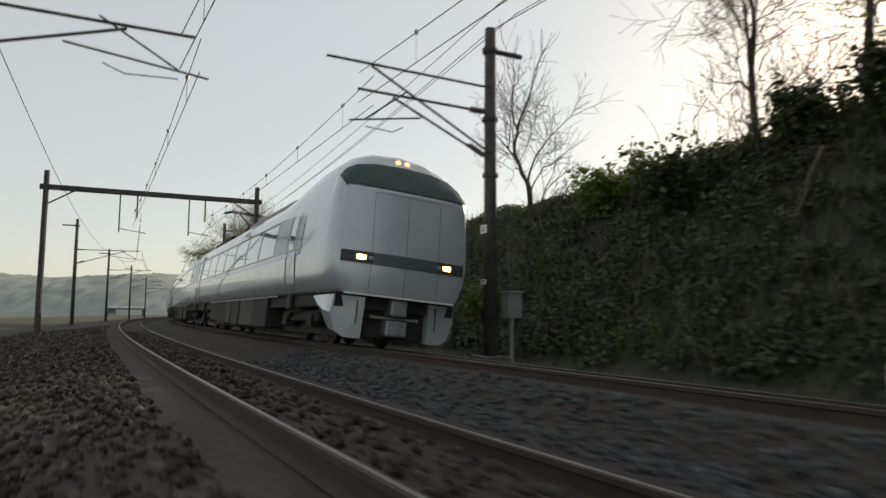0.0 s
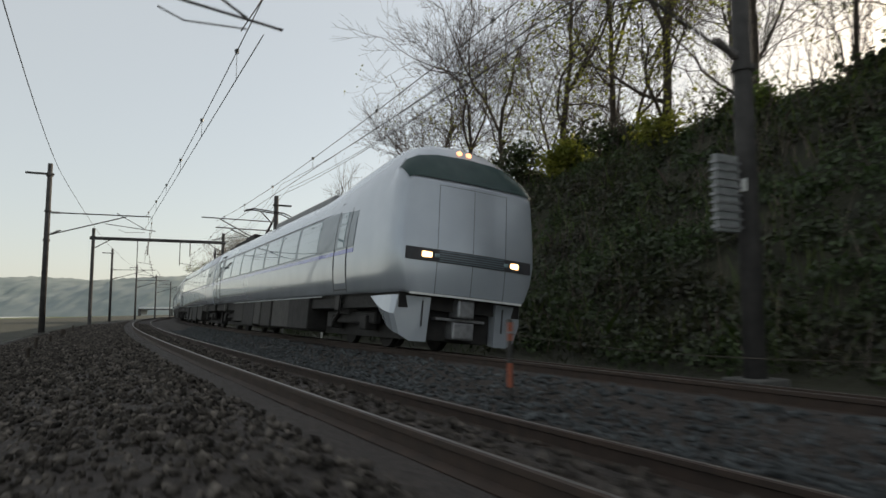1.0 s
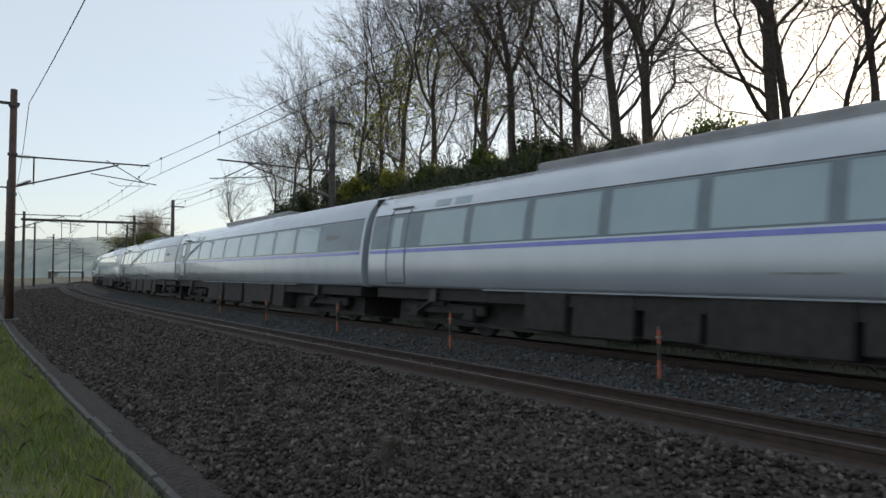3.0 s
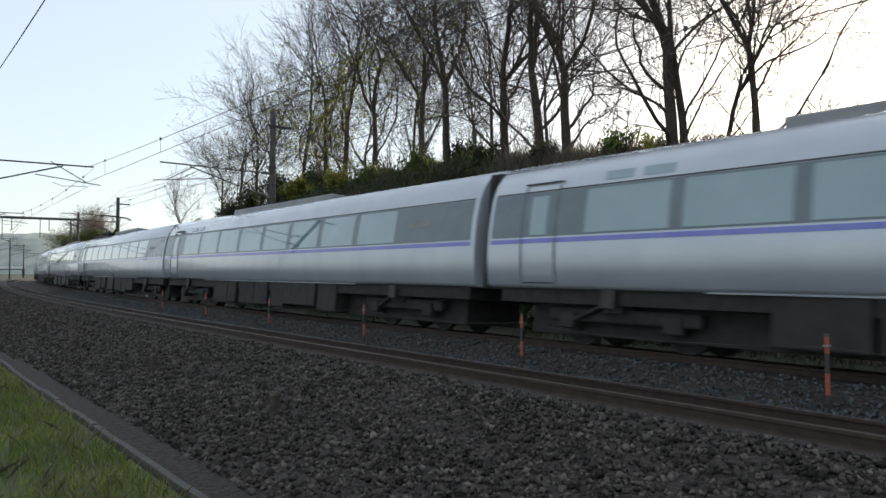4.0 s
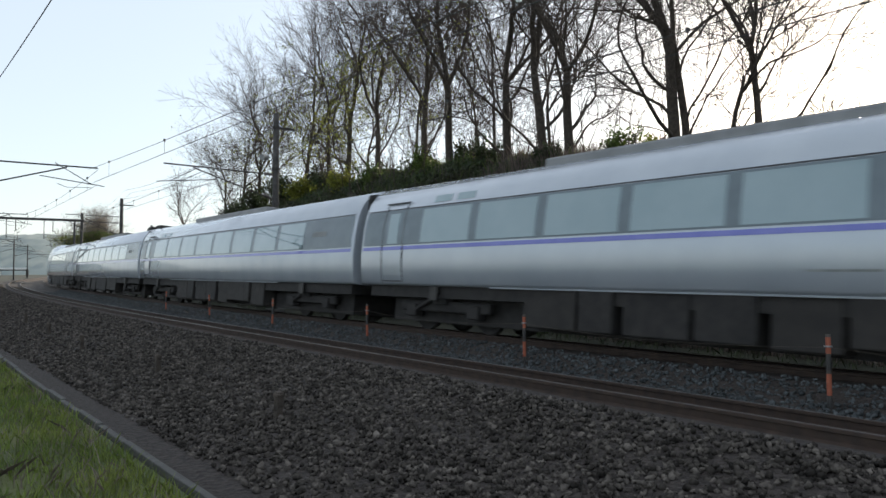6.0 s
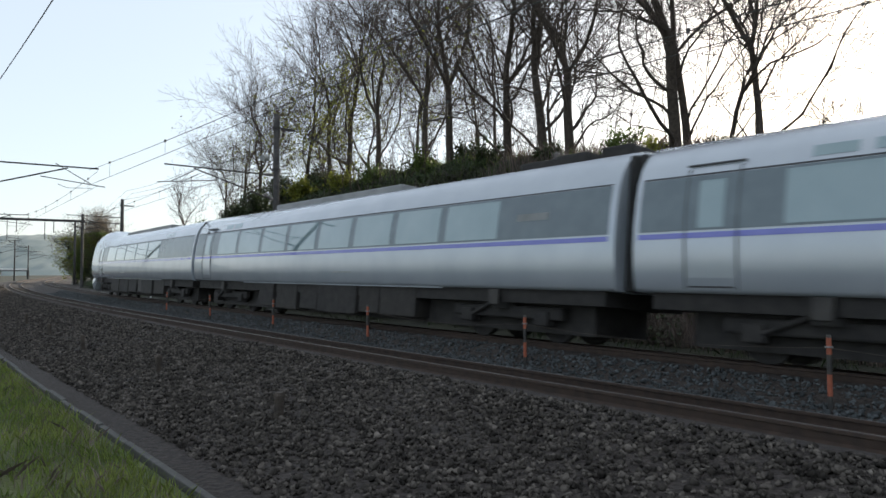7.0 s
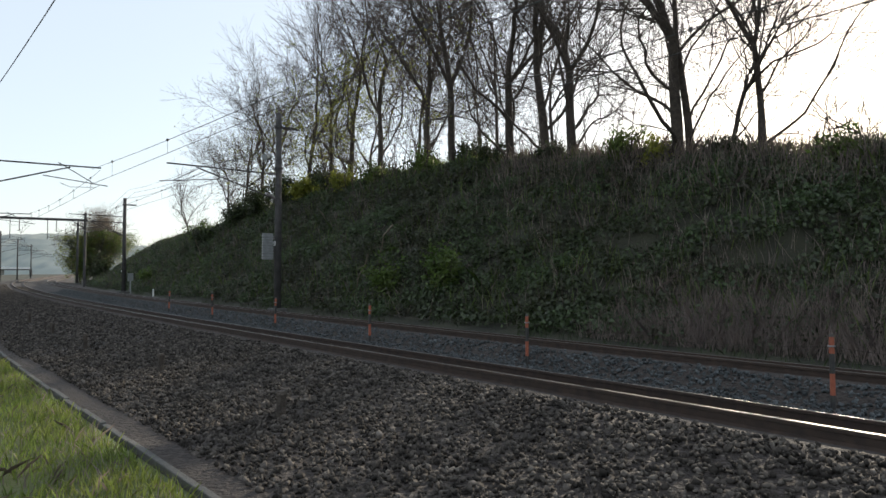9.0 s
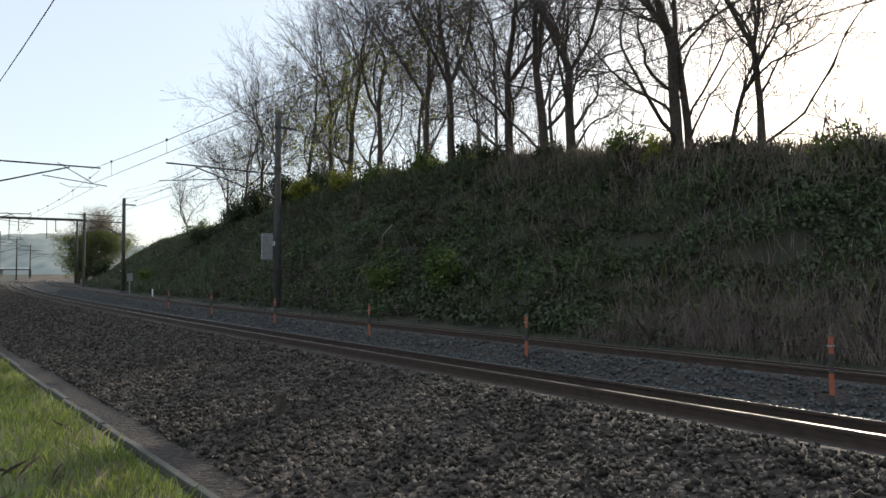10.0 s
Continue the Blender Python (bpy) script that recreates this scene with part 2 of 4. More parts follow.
def build_stones(name, bands, mat, label, seed):
    """Loose stones over the bed: bands of (s0, s1, off0, off1, per square metre, size)."""
    rng = np.random.default_rng(seed)
    bm = bmesh.new()
    bmesh.ops.create_cube(bm, size=1.35)
    bmesh.ops.triangulate(bm, faces=bm.faces)
    base = np.array([v.co[:] for v in bm.verts])
    faces = np.array([[v.index for v in f.verts] for f in bm.faces])
    bm.free()
    V, F, at = [], [], 0
    for s0, s1, o0, o1, per, size in bands:
        n = int((s1 - s0) * (o1 - o0) * per)
        S, O = rng.uniform(s0, s1, n), rng.uniform(o0, o1, n)
        A = np.interp(S, _s, _a)
        X = np.interp(S, _s, _x) + O * np.cos(A)
        Y = np.interp(S, _s, _y) + O * np.sin(A)
        Z = np.interp(O, [b[0] for b in BED], [b[1] for b in BED]) + rng.uniform(-0.012, 0.03, n)
        q = rng.normal(size=(n, 4))
        q /= np.linalg.norm(q, axis=1)[:, None]
        w, x, y, z = q.T
        R = np.stack([1 - 2 * (y * y + z * z), 2 * (x * y - z * w), 2 * (x * z + y * w), 2 * (x * y + z * w), 1 - 2 * (x * x + z * z), 2 * (y * z - x * w),
                      2 * (x * z - y * w), 2 * (y * z + x * w), 1 - 2 * (x * x + y * y)], 1).reshape(n, 3, 3)
        scl = rng.uniform(0.6, 1.35, (n, 1, 1)) * size * rng.uniform(0.38, 1.25, (n, 1, 3))
        pts = base[None] * rng.uniform(0.42, 1.15, (n, len(base), 3)) * scl
        pts = np.einsum("nij,nkj->nki", R, pts) + np.stack([X, Y, Z], 1)[:, None, :]
        V.append(pts.reshape(-1, 3))
        F.append((faces[None] + (np.arange(n) * len(base))[:, None, None]).reshape(-1, 3) + at)
        at += n * len(base)
    V, F = np.concatenate(V), np.concatenate(F)
    me = bpy.data.meshes.new(name)
    me.vertices.add(len(V))
    me.vertices.foreach_set("co", V.ravel())
    me.loops.add(F.size)
    me.loops.foreach_set("vertex_index", F.ravel().astype(np.int32))
    me.polygons.add(len(F))
    me.polygons.foreach_set("loop_start", np.arange(0, F.size, 3, dtype=np.int32))
    me.update(calc_edges=True)
    me.materials.append(mat)
    tagged(new(name, me), label, "ballast stones", kind="stuff")


def build_track(off, name):
    root = tagged(empty(name), "curved railway track with worn steel rails and rusty sides", "railway track", kind="structure")
    ss = [-290, -200, -100, -40] + [-20 + 2 * i for i in range(80)] + [145 + 10 * i for i in range(12)] + [300, 400, 600]
    prof = [(-0.075, -0.155), (0.075, -0.155), (0.075, -0.14), (0.012, -0.115), (0.012, -0.045), (0.034, -0.035), (0.034, -0.004), (0.013, 0.0),
            (-0.013, 0.0), (-0.034, -0.004), (-0.034, -0.035), (-0.012, -0.045), (-0.012, -0.115), (-0.075, -0.14)]
    for side in (-1, 1):
        vs, n = [], len(prof)
        for s in ss:
            for y, z in prof:
                vs.append(along(s, off + side * 0.5675 + y, z - side * 0.5675 * LEAN))
        fs, idx = [], []
        for i in range(len(ss) - 1):
            for j in range(n):
                k = (j + 1) % n
                fs.append((i * n + j, (i + 1) * n + j, (i + 1) * n + k, i * n + k))
                idx.append(0 if j in (7,) else 1)
        rail = raw("rail", vs, fs, [M_RAIL, M_RAILSIDE], root)
        rail.data.polygons.foreach_set("material_index", idx)
    bm = box_bm(-0.11, 0.11, -1.0, 1.0, -0.30, -0.155, 0.02)
    me = bpy.data.meshes.new("sleeper")
    bm.to_mesh(me)
    bm.free()
    me.materials.append(M_SLEEPER)
    for i in range(150):
        sl = new("sleeper", me)
        s = -3 + i * 0.62
        sl.matrix_world = spot(s, off, 0) @ pose(0, 0, 0, -math.degrees(LEAN), 0, random.uniform(-0.6, 0.6))
        sl.parent = root


# ================= the train =================
# car space: x the way it goes, y to the hill, z up from the rails
HALF = ((1.30, 0.98), (1.365, 1.04), (1.425, 1.35), (1.455, 1.70), (1.45, 2.05), (1.425, 2.40), (1.375, 2.75), (1.29, 3.02), (1.14, 3.25), (0.90, 3.42), (0.55, 3.53), (0.0, 3.57))
PROFILE = [(-y, z) for y, z in HALF] + [(y, z) for y, z in reversed(HALF[:-1])]
PITCH_CAR, BODY = 20.1, 19.8


def side_y(z):
    return float(np.interp(z, [h[1] for h in HALF], [h[0] for h in HALF]))


def nose_top(d):
    return float(np.interp(d, (0.0, 0.09, 0.18, 0.30, 0.45, 0.65, 0.85, 1.2, 2.0, 3.0, 4.5, 5.6), (2.98, 3.12, 3.26, 3.43, 3.61, 3.80, 3.90, 3.97, 3.98, 3.89, 3.66, 3.57)))


def nose_half(d):
    return 1.0 if d >= 0.42 else 0.90 + 0.10 * math.sqrt(max(0.0, 1 - (1 - d / 0.42) ** 2))


def nose_point(j, d):
    """Point j of the profile at d metres behind the tip."""
    y, z = PROFILE[j]
    top = nose_top(d)
    if z > 2.4:
        flat = max(0.0, min(1.0, (3.87 - top) / 0.80)) * max(0.0, min(1.0, (1.7 - d) / 0.8))
        u = (z - 2.4) / (3.57 - 2.4)
        u = u * (1 - flat) + (1 - (1 - u) ** 3.2) * flat
        z = 2.4 + u * (top - 2.4)
        wide = float(np.interp(abs(y), (0, 0.55, 0.90, 1.14, 1.29, 1.375, 1.425), (0, 0.72, 1.12, 1.27, 1.34, 1.38, 1.425)))
        y += math.copysign(flat * (wide - abs(y)), y)
    tuck = max(0.0, 0.12 * (1 - d / 0.8)) if z < 1.5 else 0.0
    return y * nose_half(d) * (1 - tuck * (1.5 - z)), z


NOSE_D = (0.0, 0.01, 0.03, 0.055, 0.09, 0.18, 0.30, 0.45, 0.65, 0.75, 0.85, 1.05, 1.25, 1.45, 1.7, 2.0, 2.5, 3.2, 4.0, 4.8, 5.6)


def bow(y, z):
    """How far the face falls back from the tip towards the sides and the top."""
    return 0.10 * (y / 1.3) ** 2 + 0.10 * max(0, (z - 1.6)) + 0.06 * max(0, 1.4 - z)


def body_shell(length, nose):
    """A bodyside and roof from x=0 back to -length; with a nose the front end is lofted."""
    rings, n = [], len(PROFILE)
    if nose:
        for d in NOSE_D:
            ring = []
            for j in range(n):
                y, z = nose_point(j, d)
                ring.append((-d - bow(y, z) * max(0, 1 - d / 1.4), y, z))
            rings.append(ring)
        rings.append([(-length, y, z) for y, z in PROFILE])
    else:
        for x in (-0.02, -0.10, -length + 0.10, -length + 0.02):
            k = 0.985 if x in (-0.02, -length + 0.02) else 1.0
            rings.append([(x, y * k, 1.0 + (z - 1.0) * k) for y, z in PROFILE])
    vs = [v for r in rings for v in r]
    fs = []
    for i in range(len(rings) - 1):
        for j in range(n - 1):
            fs.append((i * n + j, i * n + j + 1, (i + 1) * n + j + 1, (i + 1) * n + j))
        fs.append((i * n + n - 1, i * n, (i + 1) * n, (i + 1) * n + n - 1))
    if nose:
        # face: a bowed grid between the two sides of the first ring
        cols, grid = 12, []
        for j in range(n // 2):
            (_, y0, z0), b = rings[0][j], n - 1 - j
            row = [j]
            for c in range(1, cols):
                y = y0 - 2 * y0 * c / cols
                row.append(len(vs))
                vs.append((-bow(y, z0), y, z0))
            grid.append(row + [b])
        for u, w in zip(grid, grid[1:]):
            for c in range(cols):
                fs.append((u[c], u[c + 1], w[c + 1], w[c]))
        for c in range(cols):
            fs.append((grid[-1][c], grid[-1][c + 1], n // 2))
    else:
        fs.append(tuple(range(n))[::-1])
    e = (len(rings) - 1) * n
    fs.append(tuple(range(e, e + n)))
    return vs, fs


def side_patch(x0, x1, z0, z1, side, lift=0.006, thick=0.02, rows=3):
    """A panel that follows the bodyside, slightly proud of it."""
    bm = bmesh.new()
    zs = sorted({z0, z1, *(h[1] for h in HALF if z0 + 0.01 < h[1] < z1 - 0.01)})
    rows = len(zs) - 1
    grid = [bm.verts.new((x, side * (side_y(z) + lift), z)) for x in (x0, x1) for z in zs]
    back = [bm.verts.new((x, side * (side_y(z) - thick), z)) for x in (x0, x1) for z in zs]
    n = rows + 1
    for g in (grid, back):
        for i in range(rows):
            bm.faces.new((g[i], g[n + i], g[n + i + 1], g[i + 1]))
    for i in range(rows):
        bm.faces.new((grid[i], grid[i + 1], back[i + 1], back[i]))
        bm.faces.new((grid[n + i], back[n + i], back[n + i + 1], grid[n + i + 1]))
    bm.faces.new((grid[0], back[0], back[n], grid[n]))
    bm.faces.new((grid[rows], grid[n + rows], back[n + rows], back[rows]))
    bmesh.ops.recalc_face_normals(bm, faces=bm.faces)
    return bm


def smooth_panel(ob):
    ob.data.polygons.foreach_set("use_smooth", [True] * len(ob.data.polygons))
    ob.data.set_sharp_from_angle(angle=radians(40))
    return ob


def wheelset(parent, x):
    w = part("wheelset", tube_bm((x, -0.62, 0.43), (x, 0.62, 0.43), 0.07, sides=8), M_STEEL, parent)
    for y in (-0.53, 0.53):
        bm = tube_bm((x, y - 0.06, 0.43), (x, y + 0.06, 0.43), 0.43, sides=24)
        tube_bm((x, y - 0.075, 0.43), (x, y + 0.075, 0.43), 0.16, sides=12, bm=bm)
        part("wheel", bm, M_DARK, w)


def bogie(car, xc):
    bm = box_bm(xc - 1.5, xc + 1.5, -1.06, -0.90, 0.42, 0.66, 0.04)
    box_bm(xc - 1.5, xc + 1.5, 0.90, 1.06, 0.42, 0.66, 0.04, bm)
    box_bm(xc - 0.25, xc + 0.25, -1.0, 1.0, 0.5, 0.86, 0.03, bm)
    for y in (-1.0, 1.0):
        tube_bm((xc - 0.05, y, 0.6), (xc - 0.05, y, 0.97), 0.24, sides=12, bm=bm)
        for dx in (-1.05, 1.05):
            box_bm(xc + dx - 0.17, xc + dx + 0.17, y - 0.13, y + 0.13, 0.3, 0.58, 0.03, bm)
        tube_bm((xc - 0.9, y * 1.08, 0.45), (xc + 0.1, y * 1.2, 0.85), 0.045, sides=6, bm=bm)
    b = part("bogie", bm, M_DARK, car, "dark grimy steel bogie")
    wheelset(b, xc - 1.05)
    wheelset(b, xc + 1.05)
    for g in (-1, 1):
        part("damper_bracket", box_bm(xc - 0.16, xc + 0.10, *sorted((g * 1.30, g * 1.34)), 0.66, 0.97, 0.015), M_BOXLIGHT, b)


def pantograph(car, x):
    p = empty("pantograph")
    p.parent = car
    part("base_frame", box_bm(x - 0.9, x + 0.9, -0.65, 0.65, 3.74, 3.80, 0.01), M_DARK, p)
    for dx in (-0.7, 0.7):
        for y in (-0.55, 0.55):
            bm = tube_bm((x + dx, y, 3.50), (x + dx, y, 3.76), 0.05, sides=8)
            for k in range(4):
                tube_bm((x + dx, y, 3.56 + k * 0.05), (x + dx, y, 3.58 + k * 0.05), 0.085, sides=8, bm=bm)
            part("insulator", bm, M_CER, p)
    part("lower_arm", path_bm([(x - 0.6, 0, 3.82), (x + 0.75, 0, 4.35)], 0.045, 8), M_DARK, p)
    bm = path_bm([(x + 0.75, 0.0, 4.35), (x - 0.25, 0.3, 4.93)], 0.025, 6)
    path_bm([(x + 0.75, 0.0, 4.35), (x - 0.25, -0.3, 4.93)], 0.025, 6, bm)
    part("upper_arm", bm, M_DARK, p)
    bm = bmesh.new()
    for dx in (-0.2, 0.2):
        path_bm([(x - 0.25 + dx, -0.95, 4.86), (x - 0.25 + dx, -0.6, 4.97), (x - 0.25 + dx, 0.6, 4.97), (x - 0.25 + dx, 0.95, 4.86)], 0.028, 6, bm)
    part("contact_head", bm, M_DARK, p)


def underfloor(car, length, rng):
    x = -5.6
    while x > -length + 5.8:
        w = rng.uniform(0.7, 2.0)
        z0 = rng.uniform(0.20, 0.34)
        for s in (-1, 1):
            y = sorted((s * 0.55, s * rng.uniform(1.22, 1.32)))
            part("equipment_box", box_bm(x - w, x, y[0], y[1], z0, 0.975, 0.03), rng.choice((M_BOX, M_BOX, M_DARK, M_DARK, M_BOXLIGHT)), car)
        x -= w + rng.uniform(0.05, 0.2)
    # added dark slab and block: keep light from showing through under the car
    part("underframe_blocker", box_bm(-length + 0.3, -0.3, -1.22, 1.22, 0.72, 0.985), M_DARK, car)
    part("underfloor_filler", box_bm(-length + 0.8, -0.8, -0.80, 0.80, 0.18, 0.75), M_DARK, car)


def passenger_car(kind, rng, panto=False, blank=2.2, gear=False):
    """kind: 'end' has the nose at x=0; 'mid' has plain ends. Returns the empty at the car's front."""
    car = empty("train_car")
    length = BODY + (0.5 if kind == "end" else 0.0)
    vs, fs = body_shell(length, kind == "end")
    body = raw("body", vs, fs, M_PAINT, car, smooth=False)
    me = body.data
    bm = bmesh.new()
    bm.from_mesh(me)
    bmesh.ops.recalc_face_normals(bm, faces=bm.faces)
    bm.to_mesh(me)
    bm.free()
    me.polygons.foreach_set("use_smooth", [True] * len(me.polygons))
    me.set_sharp_from_angle(angle=radians(48))
    first = -4.7 if kind == "end" else -2.7
    last = -length + (blank if kind == "end" else 2.3)
    count = int(round((first - last) / (2.05 if blank > 4 else 1.85)))
    step = (first - last) / count
    head = -2.3 if kind == "end" else -0.14
    for side in (-1, 1):
        band = smooth_panel(part("window_band", side_patch(-length + 0.14, head, 1.92, 2.76, side, 0.010), M_BAND, car, "dark grey band along the windows"))
        for i in range(count):
            x1 = first - i * step - 0.12
            smooth_panel(part("window", side_patch(x1 - step + 0.24, x1, 1.95, 2.72, side, 0.016), M_GLASS_SKY, band, "bluish window pane, sky brightness painted into its tint"))
        part("stripe", side_patch(-length + 0.12, head, 1.80, 1.885, side, 0.007, rows=1), M_STRIPE, car, "violet-blue stripe")
        part("sill_trim", side_patch(-length + 4.6, -4.6, 0.955, 0.985, side, 0.004, rows=1), M_PAINT, car)
        for xd in ((-3.1,) if blank > 4 else ((-3.1, -length + 1.35) if kind == "end" else (-length + 1.35,))):
            door = smooth_panel(part("door", side_patch(xd - 0.38, xd + 0.38, 1.03, 1.79, side, 0.004, rows=5), M_PAINT, car))
            part("door_window", side_patch(xd - 0.2, xd + 0.2, 1.95, 2.68, side, 0.017), M_GLASS_SKY, door, "narrow door window")
            for dx in (-0.41, 0.41):
                part("door_seam", side_patch(xd + dx - 0.010, xd + dx + 0.010, 1.03, 2.88, side, 0.0135, rows=5), M_SEAM, door)
            part("door_step", side_patch(xd - 0.36, xd + 0.36, 1.06, 1.085, side, 0.012, rows=1), M_SEAM, door)
            part("gutter", side_patch(xd - 0.45, xd + 0.45, 2.93, 2.955, side, 0.03, rows=1), M_SEAM, door)
        for xv in ((-length + 3.0, -length + 3.75) if kind == "mid" else (-length + 3.4, -length + 4.1)):
            part("side_display", side_patch(xv - 0.28, xv + 0.28, 2.86, 3.02, side, 0.008, rows=1), M_GLASS_SKY, car)
        if kind != "end":
            part("emblem", side_patch(-2.3, -1.5, 2.26, 2.40, side, 0.015, rows=1), M_BOXGREY, band, "pale plain emblem patch")
        part("rain_gutter", side_patch(-length + 0.14, head, 2.775, 2.795, side, 0.012, rows=1), M_SEAM, car)
        part("name_bar", side_patch(-9.1, -8.2, 1.285, 1.315, side, 0.005, rows=1), M_BOXGREY, car)
    bogie(car, -3.3 if kind == "end" else -2.9)
    bogie(car, -length + 2.9)
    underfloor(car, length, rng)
    # roof
    if panto:
        part("roof_recess", box_bm(-length + 0.6, -length + 4.6, -0.85, 0.85, 3.46, 3.60, 0.03), M_DARK, car)
        pantograph(car, -length + 2.6)
        part("roof_equipment", box_bm(-length + 0.7, -length + 1.3, -0.45, 0.45, 3.5, 3.82, 0.05), M_DARK, car)
        part("roof_equipment", tube_bm((-length + 4.9, 0.3, 3.5), (-length + 4.9, 0.3, 3.85), 0.12, sides=12), M_DARK, car)
        part("air_conditioner", box_bm(*((-12.4, -6.0) if kind == "end" else (-13.0, -8.0)), -0.80, 0.80, 3.45, 3.67, 0.06), M_ROOF, car)
    else:
        part("air_conditioner", box_bm(-14.4, -7.2, -0.75, 0.75, 3.42, 3.645, 0.05), M_ROOF, car)
        for xg in (-13.0, -10.8, -8.6):
            part("roof_grille", box_bm(xg - 0.6, xg + 0.6, -0.6, 0.6, 3.643, 3.66, 0.01), M_SEAM, car)
    if gear:
        for x0, x1, hw, top in ((-1.1, -0.35, 0.55, 3.74), (-2.1, -1.25, 0.70, 3.68), (-3.3, -2.3, 0.45, 3.72)):
            part("roof_equipment", box_bm(x0, x1, -hw, hw, 3.44, top, 0.05), M_DARK, car)
        for y in (-0.5, 0.5):
            bm = tube_bm((-2.2, y, 3.5), (-2.2, y, 3.82), 0.04, sides=8)
            for k in range(3):
                tube_bm((-2.2, y, 3.68 + k * 0.045), (-2.2, y, 3.70 + k * 0.045), 0.075, sides=8, bm=bm)
            part("roof_insulator", bm, M_CER, car)
    # bellows at the plain ends
    for xe, on in ((0.0, kind != "end"), (-length, True)):
        if on:
            s = 1 if xe == 0 else -1
            bm = bmesh.new()
            for k in range(2):
                x0 = xe + s * (0.0 + 0.07 * k)
                a, b = sorted((x0, x0 + s * 0.06))
                box_bm(a, b, -1.12, 1.12, 1.0, 3.32, 0.02, bm)
            part("gangway_bellows", bm, M_RUBBER, car)
            bm = box_bm(*sorted((xe, xe + s * 0.14)), -0.15, 0.15, 0.72, 0.95, 0.02)
            part("coupler", bm, M_DARK, car)
    if kind == "end":
        nose_parts(car)
    return car


def face_x(y, z):
    return -bow(y, z)


def face_patch(y0, y1, z0, z1, lift=0.006, cols=8, rows=2):
    bm = bmesh.new()
    vs = [[bm.verts.new((face_x(y0 + (y1 - y0) * i / cols, z0 + (z1 - z0) * k / rows) + lift, y0 + (y1 - y0) * i / cols, z0 + (z1 - z0) * k / rows))
           for i in range(cols + 1)] for k in range(rows + 1)]
    for k in range(rows):
        for i in range(cols):
            bm.faces.new((vs[k][i], vs[k][i + 1], vs[k + 1][i + 1], vs[k + 1][i]))
    r = bmesh.ops.extrude_face_region(bm, geom=list(bm.faces))
    for g in r["geom"]:
        if isinstance(g, bmesh.types.BMVert):
            g.co.x -= 0.03
    bmesh.ops.recalc_face_normals(bm, faces=bm.faces)
    return bm


def nose_parts(car):
    n = len(PROFILE)
    # windscreen follows the sloping top of the nose
    ds = [0.03, 0.09, 0.18, 0.30, 0.43, 0.50, 0.58]
    js = [j for j in range(n) if 2.7 < PROFILE[j][1]]
    bm = bmesh.new()
    grid = []
    for d in ds:
        row = []
        for j in js:
            y, z = nose_point(j, d)
            row.append(bm.verts.new((-d - bow(y, z) * max(0, 1 - d / 1.4) + 0.02, y * 1.006, z + 0.018)))
        grid.append(row)
    for i in range(len(ds) - 1):
        for k in range(len(js) - 1):
            quarter = ds[i] == 0.50 and k in (1, len(js) - 3)
            if not quarter and (ds[i] > 0.42 or k < 1 or k > len(js) - 3):
                continue
            bm.faces.new((grid[i][k], grid[i][k + 1], grid[i + 1][k + 1], grid[i + 1][k]))
    bmesh.ops.recalc_face_normals(bm, faces=bm.faces)
    ws = part("windscreen", bm, M_SCREEN, car, "wraparound dark windscreen", smooth=True)
    for s in (-1, 1):
        part("wiper", path_bm([(-0.22, s * 0.08, 3.12), (-0.24, s * 0.26, 3.15), (-0.46, s * 0.10, 3.46)], 0.012, 5), M_BLACK, ws)
    part("lamp_band", face_patch(-1.27, 1.27, 1.54, 1.76, 0.010, 16), M_SEAM, car, "dark band across the nose")
    for k in range(5):
        part("louvre", face_patch(-0.66, 0.66, 1.555 + k * 0.042, 1.575 + k * 0.042, 0.016, 8, 1), M_BAND, car)
    for s in (-1, 1):
        bm = box_bm(face_x(0.88, 1.65) - 0.03, face_x(0.88, 1.65) + 0.026, s * 0.88 - 0.10, s * 0.88 + 0.10, 1.595, 1.705, 0.03)
        part("headlight", bm, M_LAMP, car, "lit warm headlight")
        bm = box_bm(face_x(0.72, 1.65) - 0.03, face_x(0.72, 1.65) + 0.022, s * 0.70 - 0.05, s * 0.70 + 0.05, 1.61, 1.69, 0.02)
        part("tail_lamp", bm, M_GLASS_SKY, car)
        bm = tube_bm((-0.85, s * 0.10, 3.73), (-0.665, s * 0.10, 3.72), 0.05, sides=12)
        part("marker_lamp", bm, M_LAMPTOP, car, "small lit lamp above the windscreen")
        part("panel_seam", face_patch(s * 0.69 - 0.0035, s * 0.69 + 0.0035, 1.0, 2.93, 0.003, 1, 6), M_SEAM, car)
        # plough halves
        bm = bmesh.new()
        prof = [(1.24, 0.93), (1.27, 0.60), (1.16, 0.26), (0.98, 0.16), (0.68, 0.16), (0.66, 0.93)]
        fr = [bm.verts.new((-0.16 - 0.16 * (y / 1.2) ** 2 - 0.05 * (0.9 - z), s * y, z)) for y, z in prof]
        rings = [fr]
        for x, up in ((-0.5, 0.04), (-0.8, 0.18), (-1.1, 0.45), (-1.45, 0.95)):
            rings.append([bm.verts.new((x, s * (y * 1.03 if y > 0.9 else y), z + (0.93 - z) * up)) for y, z in prof])
        bm.faces.new(fr)
        bm.faces.new(rings[-1][::-1])
        for u, w in zip(rings, rings[1:]):
            for i in range(len(prof)):
                k = (i + 1) % len(prof)
                bm.faces.new((u[i], w[i], w[k], u[k]))
        bmesh.ops.recalc_face_normals(bm, faces=bm.faces)
        pl = part("plough", bm, M_PAINT, car, "white lower skirt half")
        part("plough_seam", box_bm(-0.225, -0.20, *sorted((s * 0.80, s * 0.815)), 0.42, 0.86), M_SEAM, pl)
